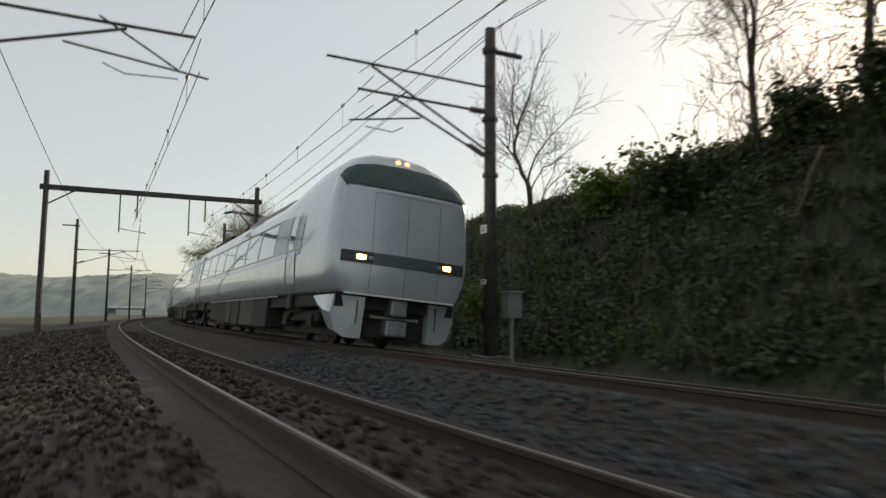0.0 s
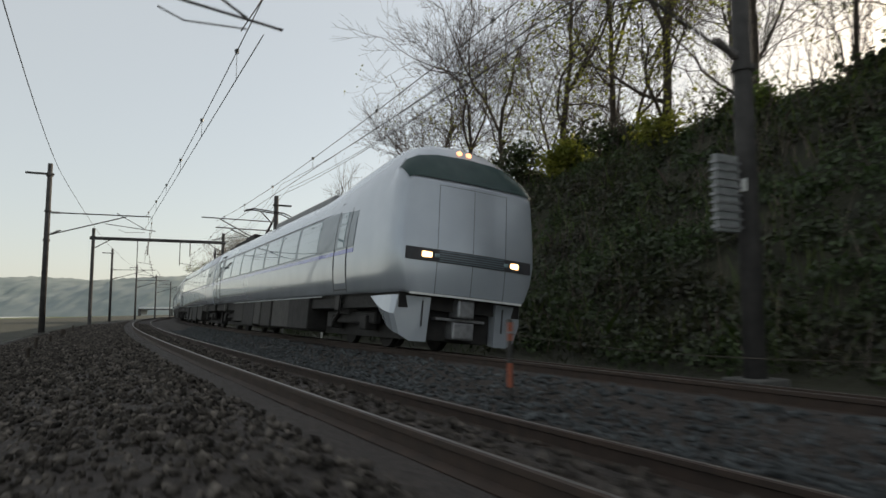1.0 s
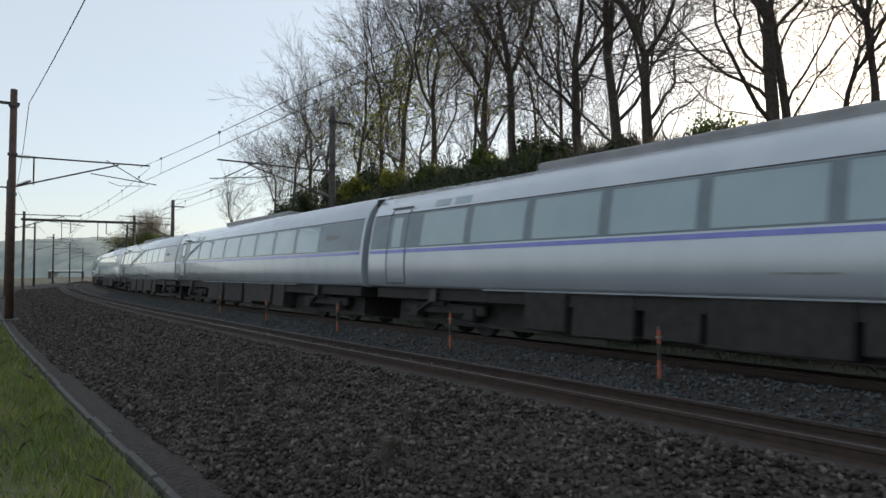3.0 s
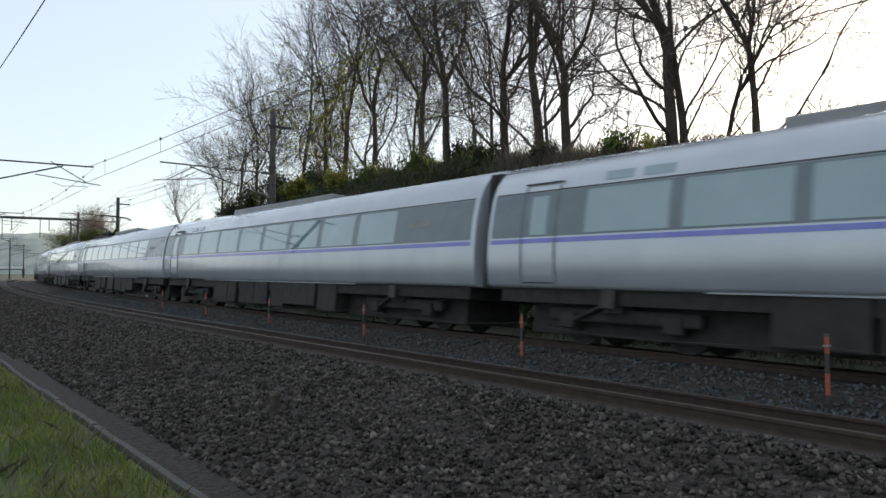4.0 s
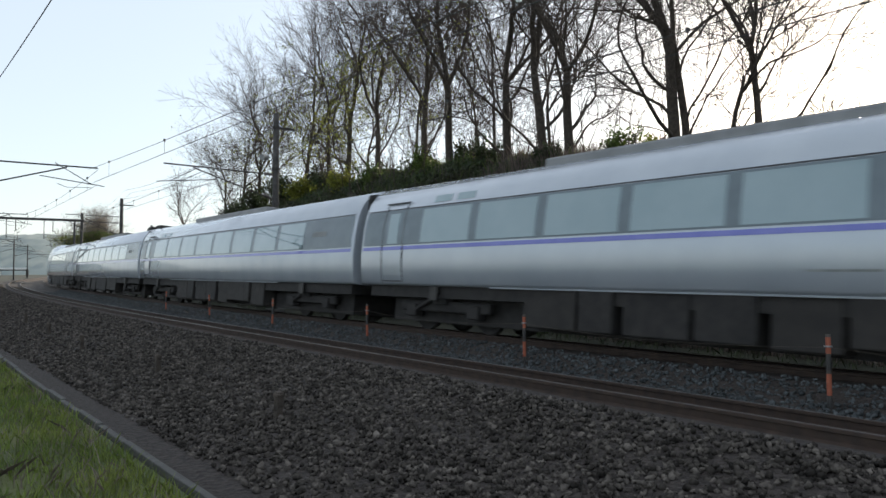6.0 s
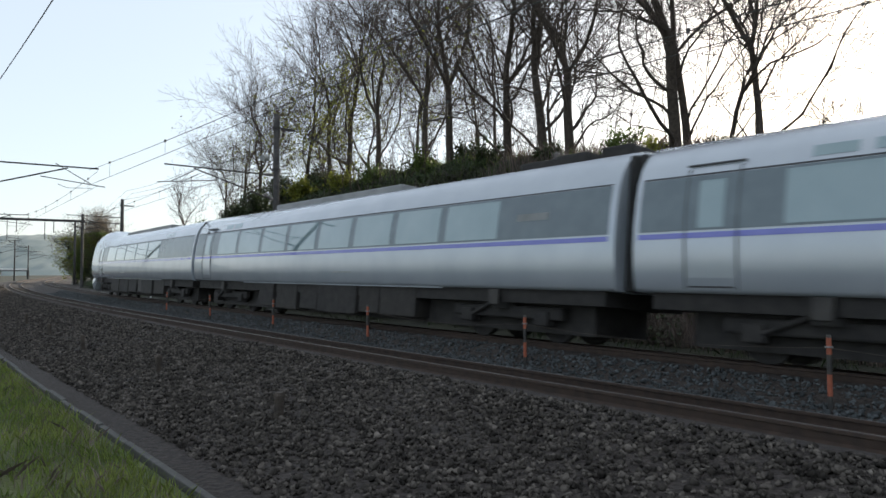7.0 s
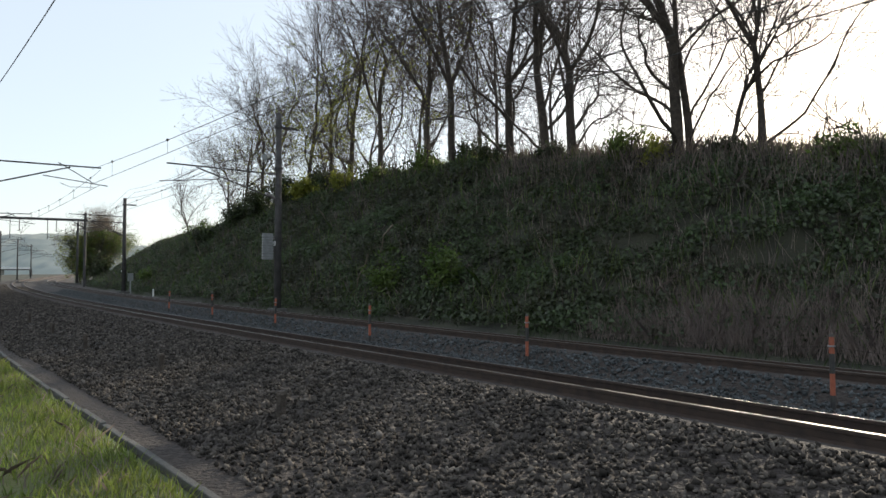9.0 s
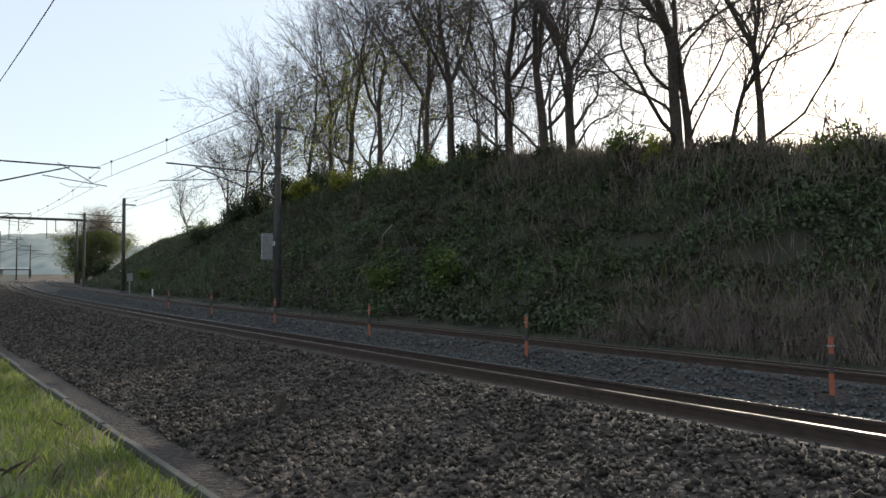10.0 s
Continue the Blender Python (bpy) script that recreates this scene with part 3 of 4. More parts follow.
    part("panel_seam", face_patch(-0.0035, 0.0035, 1.0, 2.93, 0.003, 1, 6), M_SEAM, car)
    part("panel_seam", face_patch(-0.69, 0.69, 2.923, 2.93, 0.003, 8, 1), M_SEAM, car)
    part("panel_seam", face_patch(-0.69, 0.69, 0.985, 1.0, 0.004, 8, 1), M_SEAM, car)
    part("nose_lip", face_patch(-1.13, 1.13, 0.955, 0.99, 0.012, 12, 1), M_WHITE, car, "bright lower lip of the nose")
    part("roof_fairing", box_bm(-5.9, -4.6, -0.5, 0.5, 3.5, 3.72, 0.06), M_ROOF, car)
    part("coupler_well", box_bm(-1.6, -0.45, -0.68, 0.68, 0.2, 0.97), M_DARK, car)
    bm = box_bm(-0.5, -0.10, -0.17, 0.17, 0.62, 0.95, 0.04)
    box_bm(-0.55, -0.16, -0.22, 0.22, 0.24, 0.55, 0.04, bm)
    box_bm(-0.5, -0.3, -0.5, 0.5, 0.56, 0.61, 0.01, bm)
    part("coupler", bm, M_STEEL, car, "grey steel automatic coupler with pipes")


def build_train():
    rng = random.Random(4)
    mid, mid_p, mid_g = passenger_car("mid", rng), passenger_car("mid", rng, panto=True), passenger_car("mid", rng, gear=True)
    end = passenger_car("end", rng, blank=4.8)
    lead = passenger_car("end", rng, panto=True)
    cars = [lead]
    plan = (mid_g, mid, mid, mid_p, mid, mid, mid_g)
    used = set()
    for src in plan:
        if src.name in used:
            cars.append(copy_thing(src, Matrix()))
        else:
            used.add(src.name)
            cars.append(src)
    cars.append(end)
    for i, c in enumerate(cars):
        kind = "leading car with lit headlights" if i == 0 else ("rear car with rounded nose" if i == 8 else ("coach with pantograph" if plan[i - 1] is mid_p else "coach"))
        tagged(c, "white and grey express train %s, violet stripe" % kind, "train car", group="cars of the express train")
    return cars


NOSE_0, SPEED = 61.3, 28.0


def car_pose(sf, length, turned):
    """Pose of a car whose front end is at sf on the hill-side track."""
    a, b = along(sf + 3, SPACING), along(sf + length - 3, SPACING)
    d = (a - b).normalized()
    rz = math.degrees(math.atan2(d.y, d.x))
    front = a + d * 3
    lean = -math.degrees(LEAN)
    if turned:
        front = a + d * 3 - d * length
        return pose(front.x, front.y, 0, -lean, 0, rz + 180)
    return pose(front.x, front.y, 0, lean, 0, rz)


def motions():
    for i, c in enumerate(CARS):
        rows = []
        for k in range(21):
            t = k * 0.5
            s = NOSE_0 - SPEED * t + float(np.interp(t, (0, 1.0, 1.5, 2.0, 2.5, 4.5, 5.0, 5.5, 7.0, 8.0, 8.5, 10.0), (-1.0, -0.9, -0.4, -0.4, -0.1, 0.0, 0.35, 0.4, 0.25, 0, -0.8, -2.0))) + (0 if i == 0 else 20.6 + PITCH_CAR * (i - 1)) + (0.0 if i == 0 else 0.02)
            rows.append((t, car_pose(s, BODY + (0.5 if i in (0, 8) else 0), i == 8)))
        walk(c, rows)


# ================= masts and wires =================


def mast_thing(name, s, off, height, mat, label, r=0.16):
    root = tagged(empty(name, spot(s, off, -0.45)), label, "mast", group="masts of the overhead line")
    part("pole", tube_bm((0, 0, 0), (0, 0, height), r, r * 0.78, 14), mat, root, smooth=True)
    part("foundation", box_bm(-0.35, 0.35, -0.35, 0.35, -0.1, 0.18, 0.03), M_CONC, root)
    for z in (height * 0.55, height * 0.72, height * 0.93):
        part("clamp", tube_bm((0, 0, z - 0.05), (0, 0, z + 0.05), r * 1.12, sides=14), M_MAST, root)
    return root


def bracket(root, reach, z_top=6.35, z_bot=5.2):
    """Cantilever from the pole: reach metres along local y (minus: towards the near side)."""
    g = 1 if reach > 0 else -1
    b = part("cantilever", path_bm([(0, g * 0.15, z_top), (0, reach * 1.06, z_top + 0.05)], 0.032, 8), M_MAST, root, "tubular steel cantilever")
    part("strut", path_bm([(0, g * 0.15, z_bot), (0, reach * 0.80, z_top - 0.02)], 0.03, 8), M_MAST, b)
    part("registration_tube", path_bm([(0, reach * 0.58, z_bot + 0.70), (0, reach * 1.12, z_bot + 0.42)], 0.022, 6), M_MAST, b)
    part("steady_arm", path_bm([(0, reach * 0.72, z_bot + 0.42), (0, reach * 0.80, z_bot + 0.28), (0, reach * 1.0, z_bot + 0.33)], 0.014, 6), M_STEEL, b)
    part("drop_bar", path_bm([(0, reach * 0.70, z_top + 0.14), (0, reach * 1.0, z_bot + 0.5)], 0.02, 6), M_MAST, b)
    for z in (z_top, z_bot):
        bm = tube_bm((0, g * 0.12, z), (0, g * 0.62, z + (0.25 if z == z_bot else 0.005)), 0.035, sides=8)
        zz = 0.25 if z == z_bot else 0.005
        for k in range(7):
            y = g * (0.2 + 0.055 * k)
            tube_bm((0, y, z + zz * (abs(y) - 0.12) / 0.5), (0, y + g * 0.02, z + zz * (abs(y) - 0.1) / 0.5), 0.075, sides=10, bm=bm)
        part("insulator", bm, M_CER, b)
    return b


def hang(a, b, sag, n=10):
    return [a.lerp(b, i / n) - Vector((0, 0, sag * 4 * (i / n) * (1 - i / n))) for i in range(n + 1)]


def wire_thing(name, pts_list, r, label):
    bm = bmesh.new()
    for pts in pts_list:
        path_bm(pts, r, 5, bm)
    return tagged(mesh_ob(name, bm, M_WIRE), label, "wire")


CARS = build_train()
build_ground()
build_bed()
build_track(0.0, "track_near")
build_track(SPACING, "track_far")
build_stones("loose_ballast", ((-4, 16, -4.62, -1.05, 430, 0.033), (16, 62, -4.72, -1.05, 190, 0.037), (62, 90, -4.72, -1.05, 60, 0.05), (10, 80, -0.48, 0.48, 90, 0.04)), M_STONE, "loose brown-grey crushed stones between kerb and rail", 1)
build_stones("bluish_ballast", ((-4, 26, 1.25, 2.55, 240, 0.036), (26, 62, 1.25, 2.55, 170, 0.037), (10, 80, 3.2, 4.2, 60, 0.04)), M_STONE_B, "loose bluish-grey crushed stones between the tracks", 2)

# ================= kerb, stakes, posts =================


def build_kerb():
    root = tagged(empty("kerb"), "weathered concrete cable trough kerb between grass and ballast", "kerb", kind="structure")
    me = bpy.data.meshes.new("kerb_slab")
    bm = box_bm(-0.49, 0.49, -0.034, 0.034, -0.16, 0.0, 0.01)
    bm.to_mesh(me)
    bm.free()
    me.materials.append(M_CONC)
    for k in range(62):
        sl = new("kerb_slab", me)
        sl.matrix_world = spot(-5 + k * 1.0, -4.98 + random.uniform(-0.012, 0.012), -0.325 + random.uniform(-0.012, 0.012)) @ pose(0, 0, 0, random.uniform(-1.5, 1.5), 0, random.uniform(-0.5, 0.5))
        sl.parent = root


def stake(s, off, tilt):
    root = empty("marker_stake", spot(s, off, -0.3) @ pose(0, 0, 0, tilt, tilt * 0.6, 0))
    z, r = 0.0, 0.030
    for name, mat, h in (("foot", M_BLACK, 0.22), ("red_band", M_RED, 0.26), ("black_band", M_BLACK, 0.24), ("red_band", M_RED, 0.20), ("cap", M_CONC, 0.035)):
        part(name, tube_bm((0, 0, z), (0, 0, z + h), r, r, 10), mat, root)
        z += h
    part("rope_ring", tube_bm((0, 0, 0.80), (0, 0, 0.82), 0.048, sides=10), M_STEEL, root)
    return tagged(root, "faded red and black marker stake in the ballast", "stake", group="stakes between the tracks")


def build_stakes():
    places = [-1.7 + 5.0 * k for k in range(7)]
    for k, s in enumerate(places):
        stake(s, 1.85, (1.5, -2, 1, 0.5, -1, 2, -1.5, 0.7, 1)[k])
    for a, b in zip(places, places[1:]):
        wire_thing("rope", [hang(along(a, 1.85, 0.5), along(b, 1.85, 0.5), 0.10, 8)], 0.003, "thin slack rope between two marker stakes").data.materials[0] = M_BARK


def stump(s, off, h, r):
    root = empty("short_post", spot(s, off, bed_z(off) - 0.1) @ pose(0, 0, 0, random.uniform(-6, 6), random.uniform(-6, 6), random.uniform(0, 90)))
    bm = box_bm(-r, r, -r, r, 0, h, 0.02)
    part("post", bm, M_BARK, root)
    part("post_head", box_bm(-r * 1.15, r * 1.15, -r * 1.15, r * 1.15, h - 0.07, h - 0.02, 0.012), M_BARK, root)
    tagged(root, "short weathered brown wooden post standing in the ballast", "post", group="short posts in the ballast")


def leaf_quads(centres, normals, sizes, rng, aspect=0.6):
    """Vertices and faces of small bent leaves (two triangles each) at the centres."""
    n = len(centres)
    q = rng.normal(size=(n, 3)) * 0.75 + normals
    q /= np.linalg.norm(q, axis=1)[:, None] + 1e-9
    a = np.cross(q, rng.normal(size=(n, 3)))
    a /= np.linalg.norm(a, axis=1)[:, None] + 1e-9
    b = np.cross(q, a)
    s = sizes[:, None]
    fold = q * s * 0.25
    v = np.stack([centres - a * s, centres - b * s * aspect - fold, centres + a * s, centres + b * s * aspect - fold], 1).reshape(-1, 3)
    f = (np.arange(n) * 4)[:, None] + np.array([0, 1, 2, 3])[None]
    return v, f


def array_mesh(name, V, F, mats, parent=None):
    me = bpy.data.meshes.new(name)
    V, F = np.asarray(V, dtype=np.float32), np.asarray(F, dtype=np.int32)
    k = F.shape[1]
    me.vertices.add(len(V))
    me.vertices.foreach_set("co", V.ravel())
    me.loops.add(F.size)
    me.loops.foreach_set("vertex_index", F.ravel())
    me.polygons.add(len(F))
    me.polygons.foreach_set("loop_start", np.arange(0, F.size, k, dtype=np.int32))
    me.update(calc_edges=True)
    for m in (mats if isinstance(mats, (list, tuple)) else [mats]):
        me.materials.append(m)
    ob = new(name, me)
    ob.parent = parent
    return ob


def slope_points(n, s0, s1, o0, o1, rng):
    S, O = rng.uniform(s0, s1, n), rng.uniform(o0, o1, n)
    return S, O, np.array([along(s, o, ground_z(s, o))[:] for s, o in zip(S, O)])


def build_undergrowth():
    rng = np.random.default_rng(11)
    # dense leafy cover in clumps of uneven height
    V, F, at = [], [], 0
    S, O, C = slope_points(6400, -8, 112, 8.3, 18.2, rng)
    for s, o, c in zip(S, O, C):
        if s < 9 and o < 10.5 and rng.random() < 0.6:
            continue
        lush = 0.5 + 0.5 * noise.noise(Vector((s * 0.22, o * 0.3, 9.0)))
        k = int(48 + 56 * lush)
        r = 0.35 + 0.45 * lush
        d = rng.normal(size=(k, 3))
        d /= np.linalg.norm(d, axis=1)[:, None]
        d[:, 2] = np.abs(d[:, 2])
        pts = c + d * r * rng.uniform(0.45, 1.0, (k, 1)) * np.array([1, 1, 0.9])
        v, f = leaf_quads(pts, d, rng.uniform(0.035, 0.095, k), rng)
        V.append(v)
        F.append(f + at)
        at += len(v)
    ob = array_mesh("undergrowth", np.concatenate(V), np.concatenate(F), M_LEAF)
    tagged(ob, "dense dark green shrubs and creepers covering the bank", "undergrowth", kind="stuff")
    # upright dead stems and suckers through the cover
    stems = Stems()
    S, O, C = slope_points(1500, -8, 110, 8.2, 18.5, rng)
    for s, o, c in zip(S, O, C):
        h = rng.uniform(0.5, 1.5)
        p = Vector(c)
        tip = p + Vector((rng.normal() * 0.3, rng.normal() * 0.3, 1)).normalized() * h
        stems.run([p, p.lerp(tip, 0.5) + Vector(rng.normal(size=3) * 0.06), tip], [0.012, 0.008, 0.003], 3)
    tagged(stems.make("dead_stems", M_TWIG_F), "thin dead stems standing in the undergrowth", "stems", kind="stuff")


def blades(name, S, O, base, h0, h1, w, mat, label, rng, lean=0.35):
    n = len(S)
    h = rng.uniform(h0, h1, n)[:, None]
    ang = rng.uniform(0, 2 * np.pi, n)
    side = np.stack([np.cos(ang), np.sin(ang), np.zeros(n)], 1) * w
    tilt = np.stack([rng.normal(size=n) * lean, rng.normal(size=n) * lean, np.ones(n)], 1) * h
    mid = base + tilt * np.array([0.4, 0.4, 0.6])
    v = np.stack([base - side, base + side, mid + side * 0.7, base + tilt, mid - side * 0.7], 1).reshape(-1, 3)
    f = (np.arange(n) * 5)[:, None] + np.arange(5)[None]
    tagged(array_mesh(name, v, f, mat), label, "grass", kind="stuff")


def build_grass():
    rng = np.random.default_rng(5)
    n = 40000
    S = rng.uniform(-4, 30, n)
    O = -5.12 - rng.exponential(2.0, n)
    keep = np.array([noise.noise(Vector((s * 0.9, o * 0.9, 2.0))) > -0.35 or rng.random() < 0.4 for s, o in zip(S, O)])
    S, O = S[keep], O[keep]
    base = np.array([along(s, o, ground_z(s, o))[:] for s, o in zip(S, O)])
    blades("lawn_grass", S, O, base, 0.05, 0.17, 0.006, M_GRASS, "sunlit short yellow-green grass beside the kerb", rng)
    n = 9000
    S, O = rng.uniform(-4, 30, n), -5.12 - rng.exponential(2.5, n)
    base = np.array([along(s, o, ground_z(s, o))[:] for s, o in zip(S, O)])
    blades("straw", S, O, base, 0.05, 0.2, 0.005, M_DRY, "dry straw among the lawn grass", rng, 0.8)
    n = 9000
    S, O = 11 - np.abs(rng.normal(size=n)) * 9 + rng.uniform(-1, 1.5, n), 8.0 + np.abs(rng.normal(size=n)) * 1.6
    base = np.array([along(s, o, ground_z(s, o))[:] for s, o in zip(S, O)])
    blades("reeds", S, O, base, 0.2, 0.85, 0.009, M_DRY, "tall dry reddish-brown grass at the foot of the bank", rng, 0.33)
    n = 4500
    S, O = rng.uniform(-8, 100, n), rng.uniform(7.2, 9.2, n)
    keep = np.array([noise.noise(Vector((s * 0.3, o * 0.6, 7.0))) > -0.05 for s, o in zip(S, O)])
    S, O = S[keep], O[keep]
    base = np.array([along(s, o, ground_z(s, o) + 0.02)[:] for s, o in zip(S, O)])
    blades("verge_weeds", S, O, base, 0.08, 0.30, 0.012, [M_LEAF], "low green weeds on the verge beside the track", rng, 0.5)
    n = 15000
    S, O = rng.uniform(-8, 105, n), rng.uniform(8.4, 17.5, n)
    keep = np.array([noise.noise(Vector((s * 0.25, o * 0.4, 12.0))) > -0.15 for s, o in zip(S, O)])
    S, O = S[keep], O[keep]
    base = np.array([along(s, o, ground_z(s, o) + 0.05)[:] for s, o in zip(S, O)])
    half = len(S) // 2
    blades("bank_weeds", S[:half], O[:half], base[:half], 0.4, 1.1, 0.014, M_LEAF_G, "tall green weeds among the shrubs of the bank", rng, 0.35)
    blades("bank_straw", S[half:], O[half:], base[half:], 0.3, 1.0, 0.011, M_DRY, "dead stalks among the shrubs of the bank", rng, 0.35)
    n = 9000
    S, O = rng.uniform(-8, 62, n), 16.5 + np.abs(rng.normal(size=n)) * 2.0
    base = np.array([along(s, o, ground_z(s, o))[:] for s, o in zip(S, O)])
    m = 8000
    S2, O2 = rng.uniform(-8, 24, m), 17.6 - np.abs(rng.normal(size=m)) * 1.6
    base2 = np.array([along(s, o, ground_z(s, o) + 0.2)[:] for s, o in zip(S2, O2)])
    blades("crest_straw", S2, O2, base2, 0.35, 1.0, 0.010, M_DRY, "pale reddish dead stalks near the top of the bank", rng, 0.3)
    blades("crest_grass", S, O, base, 0.3, 0.9, 0.012, M_GRASS, "tall backlit grass along the top of the bank", rng, 0.3)


# ================= trees =================


class Stems:
    """Collects tapered tubes into one mesh."""

    def __init__(self):
        self.v, self.f = [], []

    def run(self, pts, rads, sides):
        at = len(self.v)
        up = Vector((0.31, 0.17, 0.93))
        for i, p in enumerate(pts):
            d = (pts[min(i + 1, len(pts) - 1)] - pts[max(i - 1, 0)]).normalized()
            a = d.cross(up)
            if a.length < 0.05:
                a = d.cross(Vector((1, 0, 0)))
            a.normalize()
            b = d.cross(a)
            for k in range(sides):
                w = 2 * math.pi * k / sides
                self.v.append(p + (a * math.cos(w) + b * math.sin(w)) * rads[i])
        for i in range(len(pts) - 1):
            for k in range(sides):
                m = (k + 1) % sides
                self.f.append((at + i * sides + k, at + i * sides + m, at + (i + 1) * sides + m, at + (i + 1) * sides + k))

    def make(self, name, mat, parent=None):
        return array_mesh(name, np.array([v[:] for v in self.v]), np.array(self.f), mat, parent)


def grow(limbs, twigs, tips, p, d, length, r, depth, rng, spread, wander=0.2, lift=0.07):
    n = 5 if depth > 2 else (4 if depth > 0 else 3)
    pts, rads = [p.copy()], [r]
    end = max(0.0065, r * (0.70 if depth > 3 else (0.62 if depth > 0 else 0.5)))
    for i in range(n):
        w = wander * (0.22 if depth > 4 else (0.7 if depth > 3 else 1))
        d = (d + Vector((rng.gauss(0, w), rng.gauss(0, w), rng.gauss(0, w) + lift)) * 0.8).normalized()
        p = p + d * (length / n)
        pts.append(p.copy())
        rads.append(r + (end - r) * (i + 1) / n)
    (limbs if r > 0.03 else twigs).run(pts, rads, 8 if r > 0.12 else (5 if r > 0.03 else 3))
    if depth == 0:
        tips.append(p)
        return
    kids = rng.choice((2, 3, 3)) if depth > 1 else rng.choice((3, 4))
    for c in range(kids):
        axis = d.cross(Vector((rng.gauss(0, 1), rng.gauss(0, 1), rng.gauss(0, 1)))).normalized()
        turn = Matrix.Rotation(rng.uniform(0.4, 1.0) * spread * (0.3 if c == 0 else 1), 3, axis)
        nd = (turn @ d).normalized()
        k = rng.uniform(0.66, 0.88)
        grow(limbs, twigs, tips, p, nd, length * k, end * (0.95 if c == 0 else rng.uniform(0.5, 0.8)), depth - 1, rng, spread, wander, lift)
    for i in range(1, n):
        if rng.random() < (0.8 if depth < 3 else (0.6 if depth < 4 else 0.85)):
            axis = d.cross(Vector((rng.gauss(0, 1), rng.gauss(0, 1), rng.gauss(0, 1)))).normalized()
            nd = (Matrix.Rotation(rng.uniform(0.7, 1.25) * spread, 3, axis) @ d).normalized()
            down = 1 if depth < 4 else 2
            grow(limbs, twigs, tips, pts[i], nd, length * rng.uniform(0.45, 0.75), max(0.012, rads[i] * rng.uniform(0.27, 0.48)), depth - down, rng, spread, wander, lift)


def tree(m, height, r, seed, depth=5, spread=0.75, lean=(0, 0), leaves=0, leaf_mat=None, leaf_low=1.0, label="", twig_mat=None, first=0.36, forks=1):
    rng = random.Random(seed)
    root = empty("tree", m)
    limbs, twigs, tips = Stems(), Stems(), []
    for k in range(forks):
        base = Vector((rng.uniform(-0.2, 0.2) * (forks - 1), rng.uniform(-0.2, 0.2) * (forks - 1), -0.5))
        d = Vector((lean[0] + rng.gauss(0, 0.04), lean[1] + rng.gauss(0, 0.04), 1)).normalized()
        grow(limbs, twigs, tips, base, d, height * first, r, depth, rng, spread)
    limbs.make("trunk", M_BARK, root)
    if twigs.f:
        twigs.make("twig_crown", twig_mat or M_TWIG, root)
    if leaves:
        nr = np.random.default_rng(seed)
        pick = [t for t in tips if t.z < height * leaf_low] or tips
        cs = np.array([pick[i][:] for i in nr.integers(0, len(pick), leaves)]) + nr.normal(size=(leaves, 3)) * 0.18
        v, f = leaf_quads(cs, np.tile([0, 0, 1.0], (leaves, 1)), nr.uniform(0.05, 0.10, leaves), nr)
        array_mesh("foliage", v, f, leaf_mat or M_LEAF_Y, root)["label"] = "sparse young leaves"
    return tagged(root, label or "bare deciduous tree with fine twigs on the bank", "tree", group="trees on the bank")


def shrub(s, off, r, h, seed, mat, label, z=None, n=900):
    rng = np.random.default_rng(seed)
    zz = ground_z(s, off) if z is None else z
    root = empty("shrub", spot(s, off, zz - 0.1))
    st = Stems()
    pts = []
    for k in range(9):
        d = Vector((rng.normal() * 0.5, rng.normal() * 0.5, 1)).normalized()
        tip = Vector((d.x * r, d.y * r, h * rng.uniform(0.6, 1.0)))
        st.run([Vector((0, 0, 0)), tip * 0.5 + Vector(rng.normal(size=3) * 0.08), tip], [0.03, 0.018, 0.006], 4)
        for q in range(5):
            pts.append(tip * rng.uniform(0.35, 1.0) + Vector(rng.normal(size=3)) * 0.22 * r)
    st.make("stem_cluster", M_BARK, root)
    c = np.array([pts[i][:] for i in rng.integers(0, len(pts), n)]) + rng.normal(size=(n, 3)) * 0.17 * r
    c[:, 2] = np.abs(c[:, 2])
    v, f = leaf_quads(c, np.tile([0, 0, 0.8], (n, 1)), rng.uniform(0.05, 0.12, n) * min(1.6, 0.6 + 0.4 * r), rng)
    array_mesh("foliage", v, f, mat, root)
    return tagged(root, label, "shrub", group="shrubs on the bank")


